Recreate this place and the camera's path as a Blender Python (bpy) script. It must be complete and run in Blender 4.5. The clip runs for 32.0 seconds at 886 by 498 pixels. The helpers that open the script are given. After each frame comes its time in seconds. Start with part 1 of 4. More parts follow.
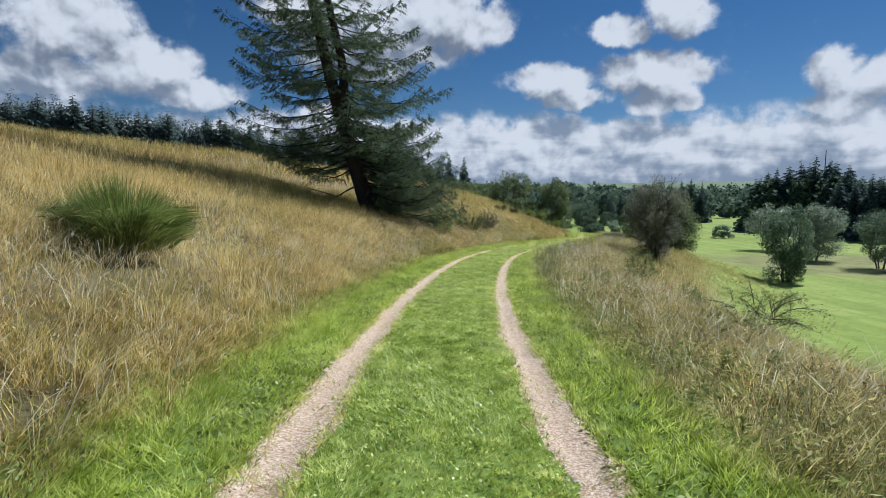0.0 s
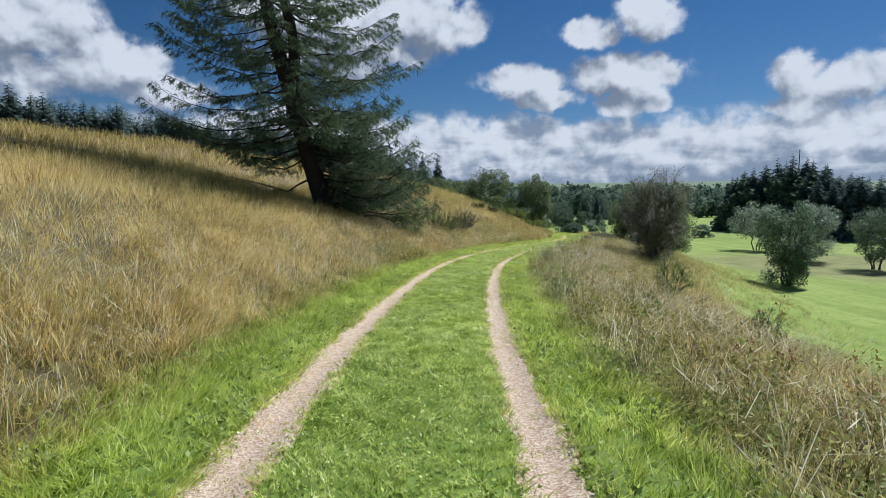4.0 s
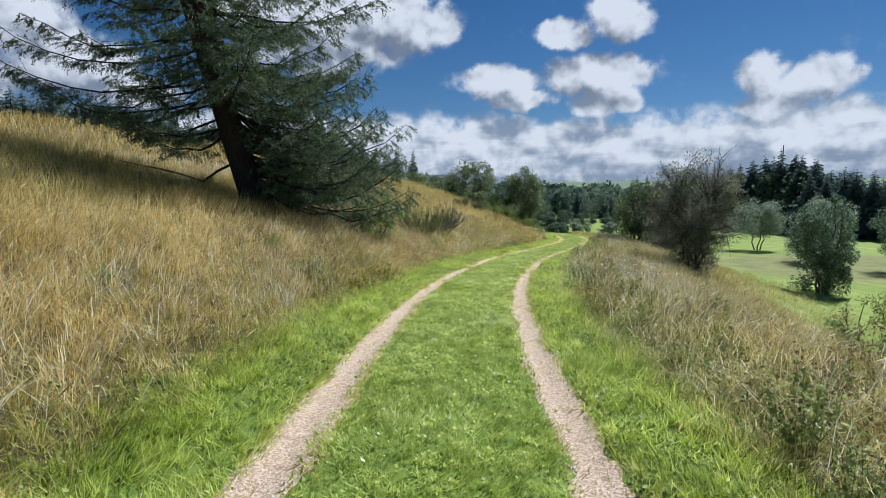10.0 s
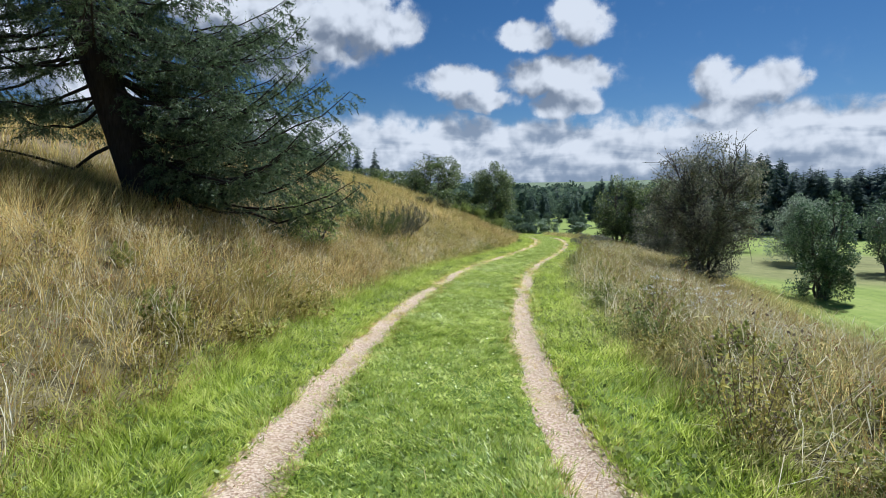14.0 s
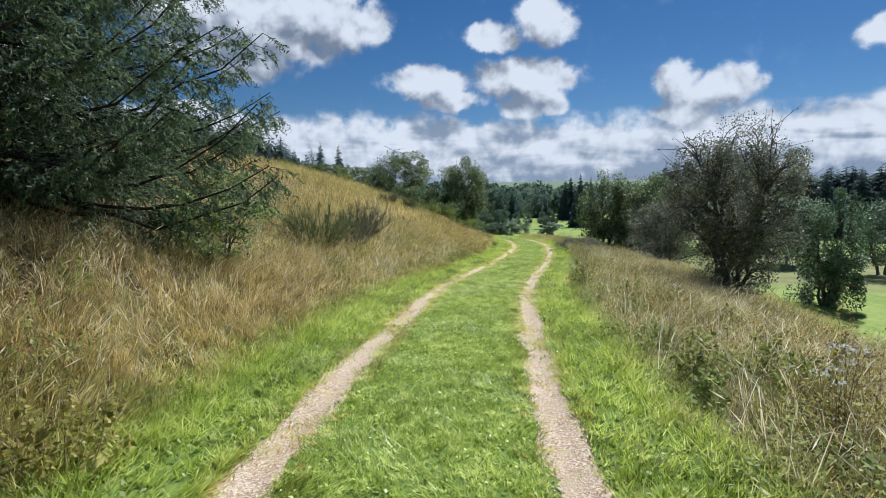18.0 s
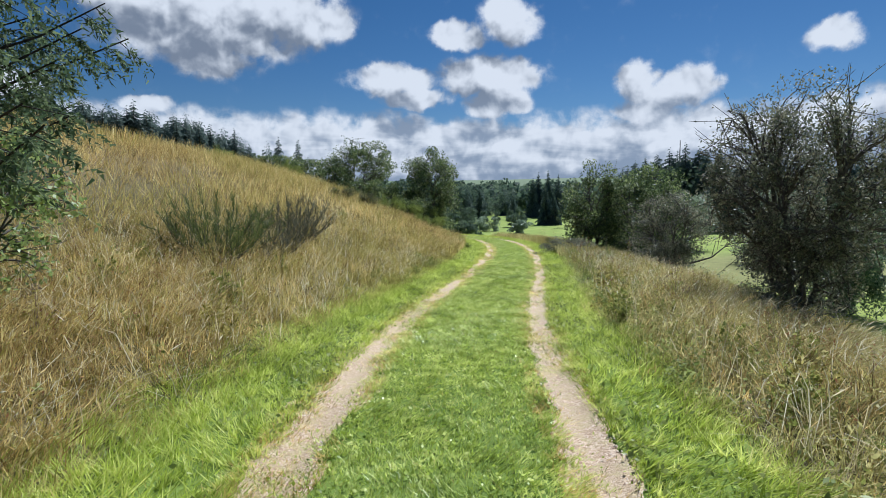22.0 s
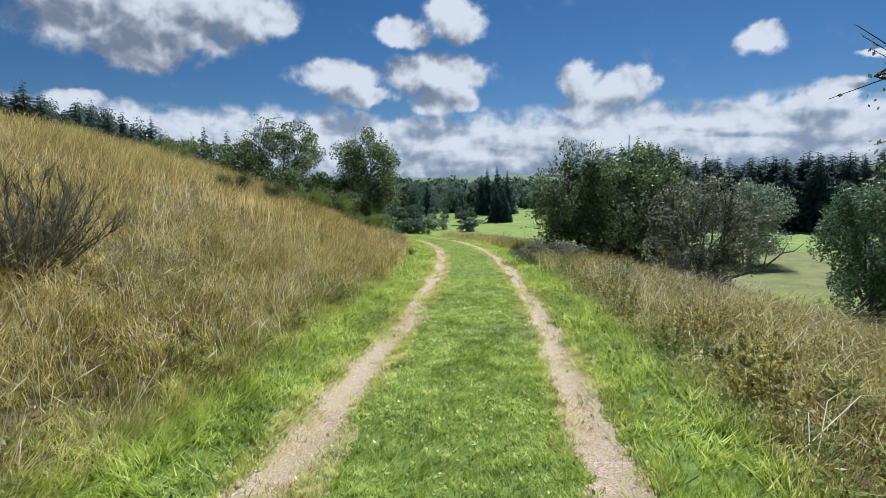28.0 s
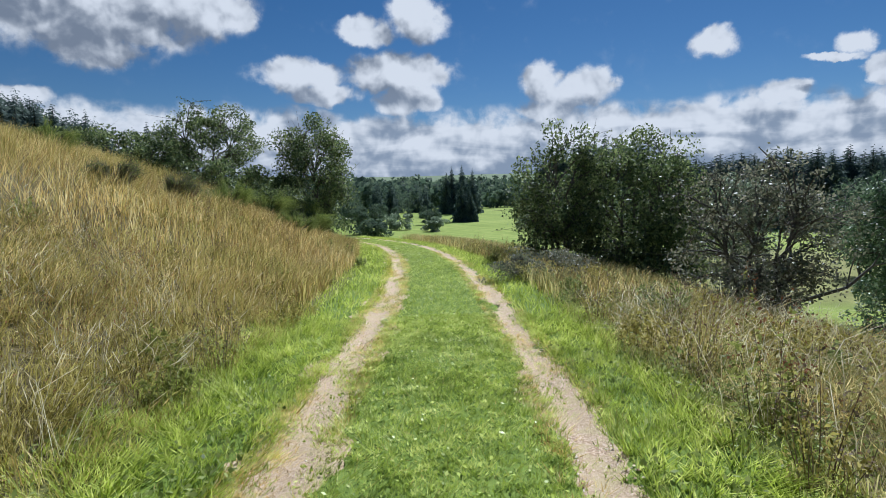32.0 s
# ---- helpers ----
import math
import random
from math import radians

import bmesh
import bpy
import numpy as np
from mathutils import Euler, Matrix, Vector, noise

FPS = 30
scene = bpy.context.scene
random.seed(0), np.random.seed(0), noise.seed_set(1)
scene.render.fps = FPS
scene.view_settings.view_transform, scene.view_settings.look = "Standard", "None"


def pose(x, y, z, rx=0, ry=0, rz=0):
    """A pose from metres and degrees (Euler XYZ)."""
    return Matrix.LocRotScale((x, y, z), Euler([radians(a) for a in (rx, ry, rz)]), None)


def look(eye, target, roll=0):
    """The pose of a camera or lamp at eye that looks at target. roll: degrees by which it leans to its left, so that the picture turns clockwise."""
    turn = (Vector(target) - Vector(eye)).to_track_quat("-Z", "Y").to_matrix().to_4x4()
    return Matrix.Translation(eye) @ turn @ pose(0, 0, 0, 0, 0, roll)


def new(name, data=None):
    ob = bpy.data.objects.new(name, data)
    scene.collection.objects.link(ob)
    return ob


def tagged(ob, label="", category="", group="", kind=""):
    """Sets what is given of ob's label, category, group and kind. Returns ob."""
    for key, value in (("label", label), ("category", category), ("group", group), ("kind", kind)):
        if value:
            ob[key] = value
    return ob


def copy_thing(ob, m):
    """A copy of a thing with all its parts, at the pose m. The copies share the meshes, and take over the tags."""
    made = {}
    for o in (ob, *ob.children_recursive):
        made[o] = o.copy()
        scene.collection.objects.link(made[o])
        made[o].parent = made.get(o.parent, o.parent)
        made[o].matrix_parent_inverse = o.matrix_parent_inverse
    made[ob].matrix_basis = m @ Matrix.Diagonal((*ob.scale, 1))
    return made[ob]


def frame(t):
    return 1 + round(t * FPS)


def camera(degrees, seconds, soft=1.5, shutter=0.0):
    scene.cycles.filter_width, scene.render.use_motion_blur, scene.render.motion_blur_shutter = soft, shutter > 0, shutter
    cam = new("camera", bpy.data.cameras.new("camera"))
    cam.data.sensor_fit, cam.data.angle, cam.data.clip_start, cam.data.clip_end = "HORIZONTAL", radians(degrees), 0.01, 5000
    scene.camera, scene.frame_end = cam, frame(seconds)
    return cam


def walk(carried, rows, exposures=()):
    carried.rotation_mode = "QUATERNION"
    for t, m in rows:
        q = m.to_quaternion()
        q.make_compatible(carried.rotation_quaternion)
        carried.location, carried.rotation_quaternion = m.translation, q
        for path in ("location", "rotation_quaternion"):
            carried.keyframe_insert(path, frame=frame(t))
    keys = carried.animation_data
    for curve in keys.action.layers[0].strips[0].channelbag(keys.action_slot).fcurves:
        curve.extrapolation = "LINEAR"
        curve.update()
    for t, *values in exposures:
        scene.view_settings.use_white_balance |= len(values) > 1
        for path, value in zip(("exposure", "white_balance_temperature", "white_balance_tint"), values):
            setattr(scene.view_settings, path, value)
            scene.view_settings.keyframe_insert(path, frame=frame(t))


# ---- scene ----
cam = camera(76.0, 32.0, soft=0.65)
PATH = [
    (0, (0.003, 0.001, 1.502), (0.003, 1.993, 1.323), 0.39),
    (0.5, (0.021, 0.624, 1.468), (0.032, 2.616, 1.292), 0.36),
    (1, (0.029, 1.246, 1.431), (0.058, 3.238, 1.256), 0.35),
    (1.5, (0.038, 1.863, 1.396), (0.072, 3.855, 1.221), 0.35),
    (2, (0.062, 2.477, 1.365), (0.114, 4.468, 1.189), 0.35),
    (2.5, (0.099, 3.098, 1.337), (0.167, 5.09, 1.161), 0.35),
    (3, (0.136, 3.738, 1.308), (0.217, 5.729, 1.132), 0.35),
    (3.5, (0.167, 4.395, 1.275), (0.261, 6.385, 1.098), 0.34),
    (5.5, (0.236, 7.167, 1.142), (0.311, 9.158, 0.964), 0.34),
    (6, (0.244, 7.823, 1.119), (0.322, 9.814, 0.942), 0.30),
    (6.5, (0.251, 8.465, 1.089), (0.332, 10.456, 0.913), 0.28),
    (7, (0.263, 9.098, 1.057), (0.357, 11.088, 0.881), 0.25),
    (7.5, (0.287, 9.726, 1.03), (0.391, 11.716, 0.854), 0.20),
    (8, (0.326, 10.352, 1.008), (0.446, 12.341, 0.832), 0.14),
    (8.5, (0.372, 10.984, 0.989), (0.506, 12.971, 0.812), 0.09),
    (9, (0.419, 11.625, 0.968), (0.566, 13.611, 0.791), 0.07),
    (9.5, (0.463, 12.27, 0.943), (0.625, 14.255, 0.766), 0.07),
    (10, (0.505, 12.91, 0.914), (0.68, 14.895, 0.736), 0.07),
    (10.5, (0.549, 13.54, 0.885), (0.741, 15.523, 0.707), 0.04),
    (11, (0.597, 14.159, 0.859), (0.802, 16.141, 0.68), -0.00),
    (11.5, (0.652, 14.772, 0.834), (0.873, 16.752, 0.657), -0.05),
    (12, (0.725, 15.381, 0.809), (0.962, 17.359, 0.632), -0.07),
    (12.5, (0.817, 15.991, 0.782), (1.068, 17.967, 0.606), -0.06),
    (13, (0.919, 16.603, 0.755), (1.188, 18.577, 0.579), -0.06),
    (13.5, (1.016, 17.216, 0.732), (1.299, 19.188, 0.556), -0.05),
    (14, (1.104, 17.821, 0.713), (1.403, 19.79, 0.537), -0.05),
    (14.5, (1.187, 18.415, 0.697), (1.5, 20.383, 0.521), -0.06),
    (16.5, (1.54, 20.61, 0.647), (1.91, 22.567, 0.47), -0.09),
    (17, (1.659, 21.187, 0.638), (2.041, 23.142, 0.462), -0.09),
    (17.5, (1.79, 21.771, 0.625), (2.186, 23.723, 0.449), -0.11),
    (18, (1.928, 22.362, 0.606), (2.337, 24.312, 0.43), -0.14),
    (18.5, (2.067, 22.954, 0.581), (2.488, 24.902, 0.405), -0.18),
    (19, (2.204, 23.543, 0.554), (2.641, 25.486, 0.377), -0.21),
    (19.5, (2.336, 24.128, 0.534), (2.785, 26.069, 0.356), -0.23),
    (20, (2.466, 24.716, 0.522), (2.929, 26.654, 0.344), -0.25),
    (20.5, (2.598, 25.309, 0.508), (3.074, 27.243, 0.331), -0.26),
    (21, (2.737, 25.901, 0.484), (3.227, 27.832, 0.306), -0.28),
    (21.5, (2.888, 26.489, 0.451), (3.397, 28.415, 0.271), -0.28),
    (22, (3.051, 27.074, 0.417), (3.574, 28.996, 0.234), -0.26),
    (22.5, (3.227, 27.658, 0.39), (3.767, 29.575, 0.205), -0.22),
    (23, (3.406, 28.246, 0.37), (3.961, 30.159, 0.182), -0.18),
    (23.5, (3.584, 28.838, 0.347), (4.151, 30.747, 0.159), -0.14),
    (24, (3.763, 29.427, 0.317), (4.346, 31.33, 0.126), -0.09),
    (24.5, (3.953, 29.999, 0.278), (4.55, 31.899, 0.086), -0.01),
    (25, (4.156, 30.553, 0.238), (4.772, 32.446, 0.045), 0.09),
    (25.5, (4.362, 31.097, 0.204), (4.989, 32.986, 0.011), 0.16),
    (27.5, (5.261, 33.487, 0.118), (5.943, 35.357, -0.075), -0.48),
    (28, (5.47, 34.054, 0.103), (6.166, 35.919, -0.089), -0.51),
    (28.5, (5.692, 34.603, 0.09), (6.413, 36.459, -0.101), -0.55),
    (29, (5.926, 35.142, 0.077), (6.682, 36.984, -0.113), -0.62),
    (29.5, (6.167, 35.68, 0.06), (6.964, 37.504, -0.131), -0.72),
    (30, (6.411, 36.221, 0.034), (7.256, 38.024, -0.157), -0.83),
    (30.5, (6.652, 36.761, 0.003), (7.523, 38.551, -0.19), -0.90),
    (31, (6.886, 37.294, -0.027), (7.766, 39.08, -0.222), -0.92),
    (31.5, (7.112, 37.827, -0.047), (7.968, 39.624, -0.242), -0.88),
    (32, (7.335, 38.362, -0.056), (8.145, 40.18, -0.251), -0.77),
]
# the picture is a little darker at the start, brightest beside the spruce
EXPOSURE = [(0, 0.32), (6, 0.34), (11, 0.40), (18, 0.46), (25, 0.42), (32, 0.36)]
walk(cam, [(t, look(eye, target, roll)) for t, eye, target, roll in PATH], EXPOSURE)

# ---- sky, sun and exposure ----
SUN_AZ, SUN_EL = 48.0, 43.0            # degrees clockwise from +Y, above the horizon
scene.view_settings.use_white_balance = True
scene.view_settings.white_balance_temperature = 5520
sun = new("sun", bpy.data.lights.new("sun", "SUN"))
sun.data.energy, sun.data.angle, sun.data.color = 4.8, radians(0.53), (1.0, 0.98, 0.935)
sa, se = radians(SUN_AZ), radians(SUN_EL)
sun.matrix_world = look((0, 0, 60), (-math.sin(sa) * math.cos(se), -math.cos(sa) * math.cos(se), 60 - math.sin(se)))


class Nodes:
    """Short hand for building node trees."""

    def __init__(self, tree):
        self.tree = tree
        tree.nodes.clear()

    def add(self, kind, props=None, **inputs):
        n = self.tree.nodes.new(kind)
        for k, v in (props or {}).items():
            setattr(n, k, v)
        for k, v in inputs.items():
            self.put(n, k, v)
        return n

    def put(self, n, key, v):
        sock = n.inputs[int(key[1:])] if key[0] == "i" and key[1:].isdigit() else n.inputs[key.replace("_", " ")]
        if isinstance(v, bpy.types.NodeSocket):
            self.tree.links.new(v, sock)
        elif isinstance(v, bpy.types.Node):
            self.tree.links.new(v.outputs[0], sock)
        else:
            sock.default_value = v

    def math(self, op, a, b=0.0, c=0.0, clamp=False):
        return self.add("ShaderNodeMath", {"operation": op, "use_clamp": clamp}, i0=a, i1=b, i2=c).outputs[0]

    def step(self, v, lo, hi, a=0.0, b=1.0):
        return self.add("ShaderNodeMapRange", {"interpolation_type": "SMOOTHSTEP"}, i0=v, i1=lo, i2=hi, i3=a, i4=b).outputs[0]

    def mix(self, f, a, b):
        n = self.add("ShaderNodeMix", {"data_type": "RGBA"})
        self.put(n, "i0", f), self.put(n, "i6", a), self.put(n, "i7", b)
        return n.outputs[2]

    def noise(self, vec, scale, detail=4.0, rough=0.55, dist=0.0):
        n = self.add("ShaderNodeTexNoise", None, Scale=scale, Detail=detail, Roughness=rough, Distortion=dist)
        if vec is not None:
            self.put(n, "Vector", vec)
        return n


# Cumulus clouds: azimuth and elevation of the middle, half width and half height, in degrees.
CLOUDS = [
    (-33.0, 13.9, 6.8, 4.3),
    (-28.2, 11.3, 5.9, 3.5),
    (-23.8, 9.2, 5.3, 2.1),
    (-35.1, 9.7, 5.6, 3.0),
    (-7.5, 15.5, 13.2, 5.1),
    (-0.7, 16.6, 8.2, 4.1),
    (-13.1, 16.9, 8.4, 3.2),
    (-7.6, 12.5, 5.2, 2.4),
    (3.9, 16.3, 3.2, 2.0),
    (9.6, 11.2, 6.0, 2.2),
    (12.2, 9.6, 4.2, 1.5),
    (19.5, 11.7, 7.3, 2.5),
    (19.8, 9.2, 4.3, 2.1),
    (16.5, 10.8, 3.5, 1.6),
    (16.3, 15.4, 3.8, 1.9),
    (21.0, 16.6, 4.1, 2.8),
    (33.3, 10.8, 2.7, 2.4),
    (37.7, 9.9, 3.4, 2.6),
    (35.5, 9.3, 4.3, 1.8),
    (48.7, 12.7, 2.5, 1.8),
    (54.1, 8.1, 2.9, 1.4),
    (58.9, 11.5, 1.7, 1.4),
    (57.5, 10.5, 2.9, 0.5),
    (60.4, 9.4, 1.4, 1.6),
    (33.3, 7.6, 3.8, 1.9),
    (60.4, 6.6, 3.2, 1.4),
    (-12.7, 8.2, 3.2, 1.1),
]
world = bpy.data.worlds.new("sky")
scene.world = world
world.use_nodes = True
N = Nodes(world.node_tree)
way = N.add("ShaderNodeTexCoord").outputs["Generated"]
sep = N.add("ShaderNodeSeparateXYZ", None, i0=way)
azim = N.math("MULTIPLY", N.math("ARCTAN2", sep.outputs[0], sep.outputs[1]), 57.2958)
elev = N.math("MULTIPLY", N.math("ARCSINE", sep.outputs[2]), 57.2958)
flat = N.add("ShaderNodeCombineXYZ", None, i0=azim, i1=elev, i2=0.0).outputs[0]


def cloud_mass(at):
    """How thick the cloud is in a direction, given as azimuth and elevation."""
    warp = N.noise(at, 0.33, 6.0, 0.6)
    bent = N.add("ShaderNodeVectorMath", {"operation": "MULTIPLY_ADD"}, i0=warp.outputs["Color"], i1=(2.4, 2.0, 0.0), i2=at).outputs[0]
    puff = None
    for a, e, w, h in CLOUDS:
        m = N.add("ShaderNodeMapping", {"vector_type": "POINT"}, Vector=bent, Location=(-(a + 1.9) / w, -(e + 1.0) / h, 0), Scale=(1 / w, 1 / h, 0))
        g = N.add("ShaderNodeTexGradient", {"gradient_type": "SPHERICAL"}, Vector=m).outputs["Fac"]
        puff = g if puff is None else N.math("SMOOTH_MAX", puff, g, 0.12)
    # the low bank of cloud all round, with a ragged top
    edge = N.noise(at, 0.10, 4.0, 0.55)
    top = N.math("MULTIPLY_ADD", edge.outputs["Fac"], 5.0, 6.6)
    high = N.add("ShaderNodeSeparateXYZ", None, i0=at).outputs[1]
    bank = N.math("MULTIPLY", N.math("SUBTRACT", top, high), 0.2, clamp=True)
    body = N.math("MAXIMUM", puff, bank)
    fine = N.noise(at, 0.36, 8.0, 0.57, 0.2)
    ragged = N.math("MULTIPLY", N.math("SUBTRACT", fine.outputs["Fac"], 0.5), N.math("MULTIPLY", body, 3.2, clamp=True))
    return N.math("MULTIPLY_ADD", ragged, 1.2, N.math("SUBTRACT", body, 0.10))


dens = cloud_mass(flat)
cover = N.step(dens, 0.0, 0.36)
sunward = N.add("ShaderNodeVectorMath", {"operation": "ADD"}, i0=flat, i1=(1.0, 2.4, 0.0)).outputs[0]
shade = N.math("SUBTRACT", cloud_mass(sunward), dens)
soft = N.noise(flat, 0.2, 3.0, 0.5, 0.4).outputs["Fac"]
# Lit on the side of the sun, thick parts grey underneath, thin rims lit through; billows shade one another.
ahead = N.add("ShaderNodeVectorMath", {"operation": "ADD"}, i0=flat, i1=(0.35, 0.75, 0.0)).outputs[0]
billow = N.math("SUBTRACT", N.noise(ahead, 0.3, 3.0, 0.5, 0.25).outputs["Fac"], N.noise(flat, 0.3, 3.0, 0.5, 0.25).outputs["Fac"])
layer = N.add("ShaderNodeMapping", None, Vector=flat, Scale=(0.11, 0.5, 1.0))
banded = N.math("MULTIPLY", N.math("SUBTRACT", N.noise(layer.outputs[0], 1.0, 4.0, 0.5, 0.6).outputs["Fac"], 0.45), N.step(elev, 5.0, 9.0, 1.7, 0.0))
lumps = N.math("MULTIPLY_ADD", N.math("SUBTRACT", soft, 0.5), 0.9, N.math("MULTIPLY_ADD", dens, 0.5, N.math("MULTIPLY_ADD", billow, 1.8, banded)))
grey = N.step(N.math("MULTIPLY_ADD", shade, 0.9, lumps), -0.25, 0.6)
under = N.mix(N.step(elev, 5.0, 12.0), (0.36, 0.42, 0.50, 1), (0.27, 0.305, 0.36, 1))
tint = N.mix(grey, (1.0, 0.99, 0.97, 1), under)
sky = N.add("ShaderNodeTexSky", {"sky_type": "NISHITA", "sun_disc": False, "sun_elevation": se, "sun_rotation": sa,
                                  "altitude": 900.0, "air_density": 1.0, "dust_density": 0.1, "ozone_density": 3.0})
deep = N.add("ShaderNodeHueSaturation", None, Hue=0.5, Saturation=1.22, Color=sky.outputs[0])
blue = N.add("ShaderNodeBackground", None, Color=deep, Strength=0.037)
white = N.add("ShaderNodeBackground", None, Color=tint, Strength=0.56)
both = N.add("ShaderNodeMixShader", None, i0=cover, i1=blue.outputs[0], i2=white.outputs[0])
N.add("ShaderNodeOutputWorld", None, Surface=both)


# ---- materials ----
def material(name, paint, rough=0.8, spec=0.3, bump=0.0, bump_scale=40.0, through_light=0.0, sheen=0.0):
    """paint(N) returns a colour socket. through_light: share of light that leaves let through."""
    mat = bpy.data.materials.new(name)
    mat.use_nodes = True
    N = Nodes(mat.node_tree)
    col = paint(N)
    b = N.add("ShaderNodeBsdfPrincipled", None, Base_Color=col, Roughness=rough)
    b.inputs["Specular IOR Level"].default_value = spec
    if bump:
        pos = N.add("ShaderNodeTexCoord").outputs["Object"]
        n = N.noise(pos, bump_scale, 6.0, 0.65)
        N.put(b, "Normal", N.add("ShaderNodeBump", None, Strength=bump, Distance=0.02, Height=n.outputs["Fac"]))
    out = b
    if through_light:
        t = N.add("ShaderNodeBsdfTranslucent", None, Color=col)
        out = N.add("ShaderNodeMixShader", None, i0=through_light, i1=b.outputs[0], i2=t.outputs[0])
    N.add("ShaderNodeOutputMaterial", None, Surface=out)
    return mat


def ramp(N, fac, *stops):
    n = N.add("ShaderNodeValToRGB", None, i0=fac)
    e = n.color_ramp.elements
    e[0].position, e[0].color = stops[0][0], (*stops[0][1], 1)
    e[1].position, e[1].color = stops[-1][0], (*stops[-1][1], 1)
    for p, c in stops[1:-1]:
        e.new(p).color = (*c, 1)
    return n.outputs[0]


def island(N):
    return N.add("ShaderNodeNewGeometry").outputs["Random Per Island"]


def patches(N, scale=0.35, detail=3.0):
    return N.noise(N.add("ShaderNodeTexCoord").outputs["Object"], scale, detail).outputs["Fac"]


def leafy(name, dark, mid, light, through_light=0.3, rough=0.55, spec=0.35, patch=0.6, tuft=0.0):
    """Leaves: each one its own shade, with clumps of lighter and darker ones; tuft: how far single tufts differ."""
    def paint(N):
        v = N.math("MULTIPLY_ADD", island(N), 0.52, N.math("MULTIPLY", patches(N, patch), 0.5))
        v = N.math("MULTIPLY_ADD", N.math("SUBTRACT", patches(N, patch * 6.0), 0.5), 1.0, N.math("ADD", v, 0.045))
        if tuft:
            v = N.math("MULTIPLY_ADD", N.math("SUBTRACT", patches(N, 5.5, 2.0), 0.5), tuft, v)
        return ramp(N, v, (0.15, dark), (0.5, mid), (0.9, light))
    return material(name, paint, rough, spec, through_light=through_light)


def bark(name, a, b):
    def paint(N):
        pos = N.add("ShaderNodeTexCoord").outputs["Object"]
        m = N.add("ShaderNodeMapping", None, Vector=pos, Scale=(9, 9, 1.6))
        return ramp(N, N.noise(m.outputs[0], 2.0, 7.0, 0.7).outputs["Fac"], (0.3, a), (0.7, b))
    return material(name, paint, 0.9, 0.15, 0.9, 18.0)


M_LAWN = leafy("lawn_blades", (0.13, 0.19, 0.025), (0.47, 0.56, 0.085), (0.9, 0.92, 0.34), 0.42, 0.42, 0.4, 0.8, tuft=0.8)
M_VERGE = leafy("verge_blades", (0.12, 0.18, 0.02), (0.47, 0.555, 0.07), (0.84, 0.85, 0.27), 0.5, 0.5, 0.25, 0.6, tuft=0.8)
M_STRAW = leafy("straw_stems", (0.26, 0.17, 0.05), (0.79, 0.575, 0.2), (0.98, 0.86, 0.45), 0.45, 0.7, 0.1, 0.22, tuft=1.3)
M_PALE = leafy("pale_stalks", (0.5, 0.4, 0.2), (0.82, 0.72, 0.46), (0.95, 0.9, 0.7), 0.4, 0.6, 0.2, 0.5)
M_RUST = leafy("rusty_stems", (0.15, 0.095, 0.034), (0.43, 0.307, 0.105), (0.75, 0.59, 0.27), 0.45, 0.7, 0.1, 0.3, tuft=1.3)
M_OLIVE = leafy("olive_blades", (0.13, 0.118, 0.026), (0.4, 0.345, 0.084), (0.71, 0.61, 0.23), 0.45, 0.7, 0.1, 0.3, tuft=1.3)
M_SAGE = leafy("sage_green_blades", (0.12, 0.115, 0.032), (0.41, 0.375, 0.115), (0.78, 0.69, 0.31), 0.45, 0.6, 0.15, 0.3, tuft=1.3)
M_SPRUCE = leafy("spruce_needles", (0.03, 0.048, 0.026), (0.082, 0.125, 0.06), (0.23, 0.28, 0.135), 0.46, 0.55, 0.25, 0.5)
# distant spruces: aerial haze put into the needle colour, paler and bluer
M_HAZESPRUCE = leafy("hazed_spruce_needles", (0.055, 0.08, 0.072), (0.105, 0.145, 0.125), (0.18, 0.22, 0.175), 0.3, 0.8, 0.1, 0.3)
M_HAWTHORN = leafy("hawthorn_leaves", (0.085, 0.1, 0.065), (0.185, 0.2, 0.125), (0.42, 0.38, 0.26), 0.35, 0.5, 0.35, 0.7)
M_THORNGREEN = leafy("bush_leaves", (0.045, 0.072, 0.03), (0.115, 0.16, 0.058), (0.36, 0.41, 0.16), 0.4, 0.5, 0.35, 0.7)
M_BUSHLIGHT = leafy("young_leaves", (0.09, 0.14, 0.04), (0.22, 0.3, 0.085), (0.5, 0.56, 0.2), 0.45, 0.45, 0.4, 0.7)
M_WILLOW = leafy("willow_leaves", (0.04, 0.075, 0.042), (0.095, 0.15, 0.08), (0.32, 0.39, 0.23), 0.35, 0.5, 0.3, 0.5)
M_SALLOW = leafy("grey_willow_leaves", (0.105, 0.15, 0.09), (0.21, 0.27, 0.165), (0.448, 0.504, 0.364), 0.38, 0.45, 0.45, 0.5)
M_WOODS = leafy("woodland_leaves", (0.055, 0.085, 0.06), (0.105, 0.15, 0.1), (0.21, 0.26, 0.155), 0.35, 0.7, 0.1, 0.2)
M_BROOM = leafy("broom_stems", (0.075, 0.105, 0.025), (0.18, 0.235, 0.05), (0.4, 0.43, 0.12), 0.38, 0.6, 0.3, 0.8)
M_DARKBROOM = leafy("dark_broom_stems", (0.05, 0.07, 0.022), (0.12, 0.155, 0.045), (0.26, 0.29, 0.1), 0.3, 0.6, 0.25, 0.8)
M_BROWNBROOM = leafy("old_broom_stems", (0.06, 0.055, 0.035), (0.14, 0.135, 0.085), (0.3, 0.29, 0.19), 0.2, 0.7, 0.1, 0.8)
M_WEED = leafy("yellowing_weed_leaves", (0.12, 0.145, 0.032), (0.3, 0.325, 0.08), (0.57, 0.55, 0.17), 0.4, 0.6, 0.15, 1.5)
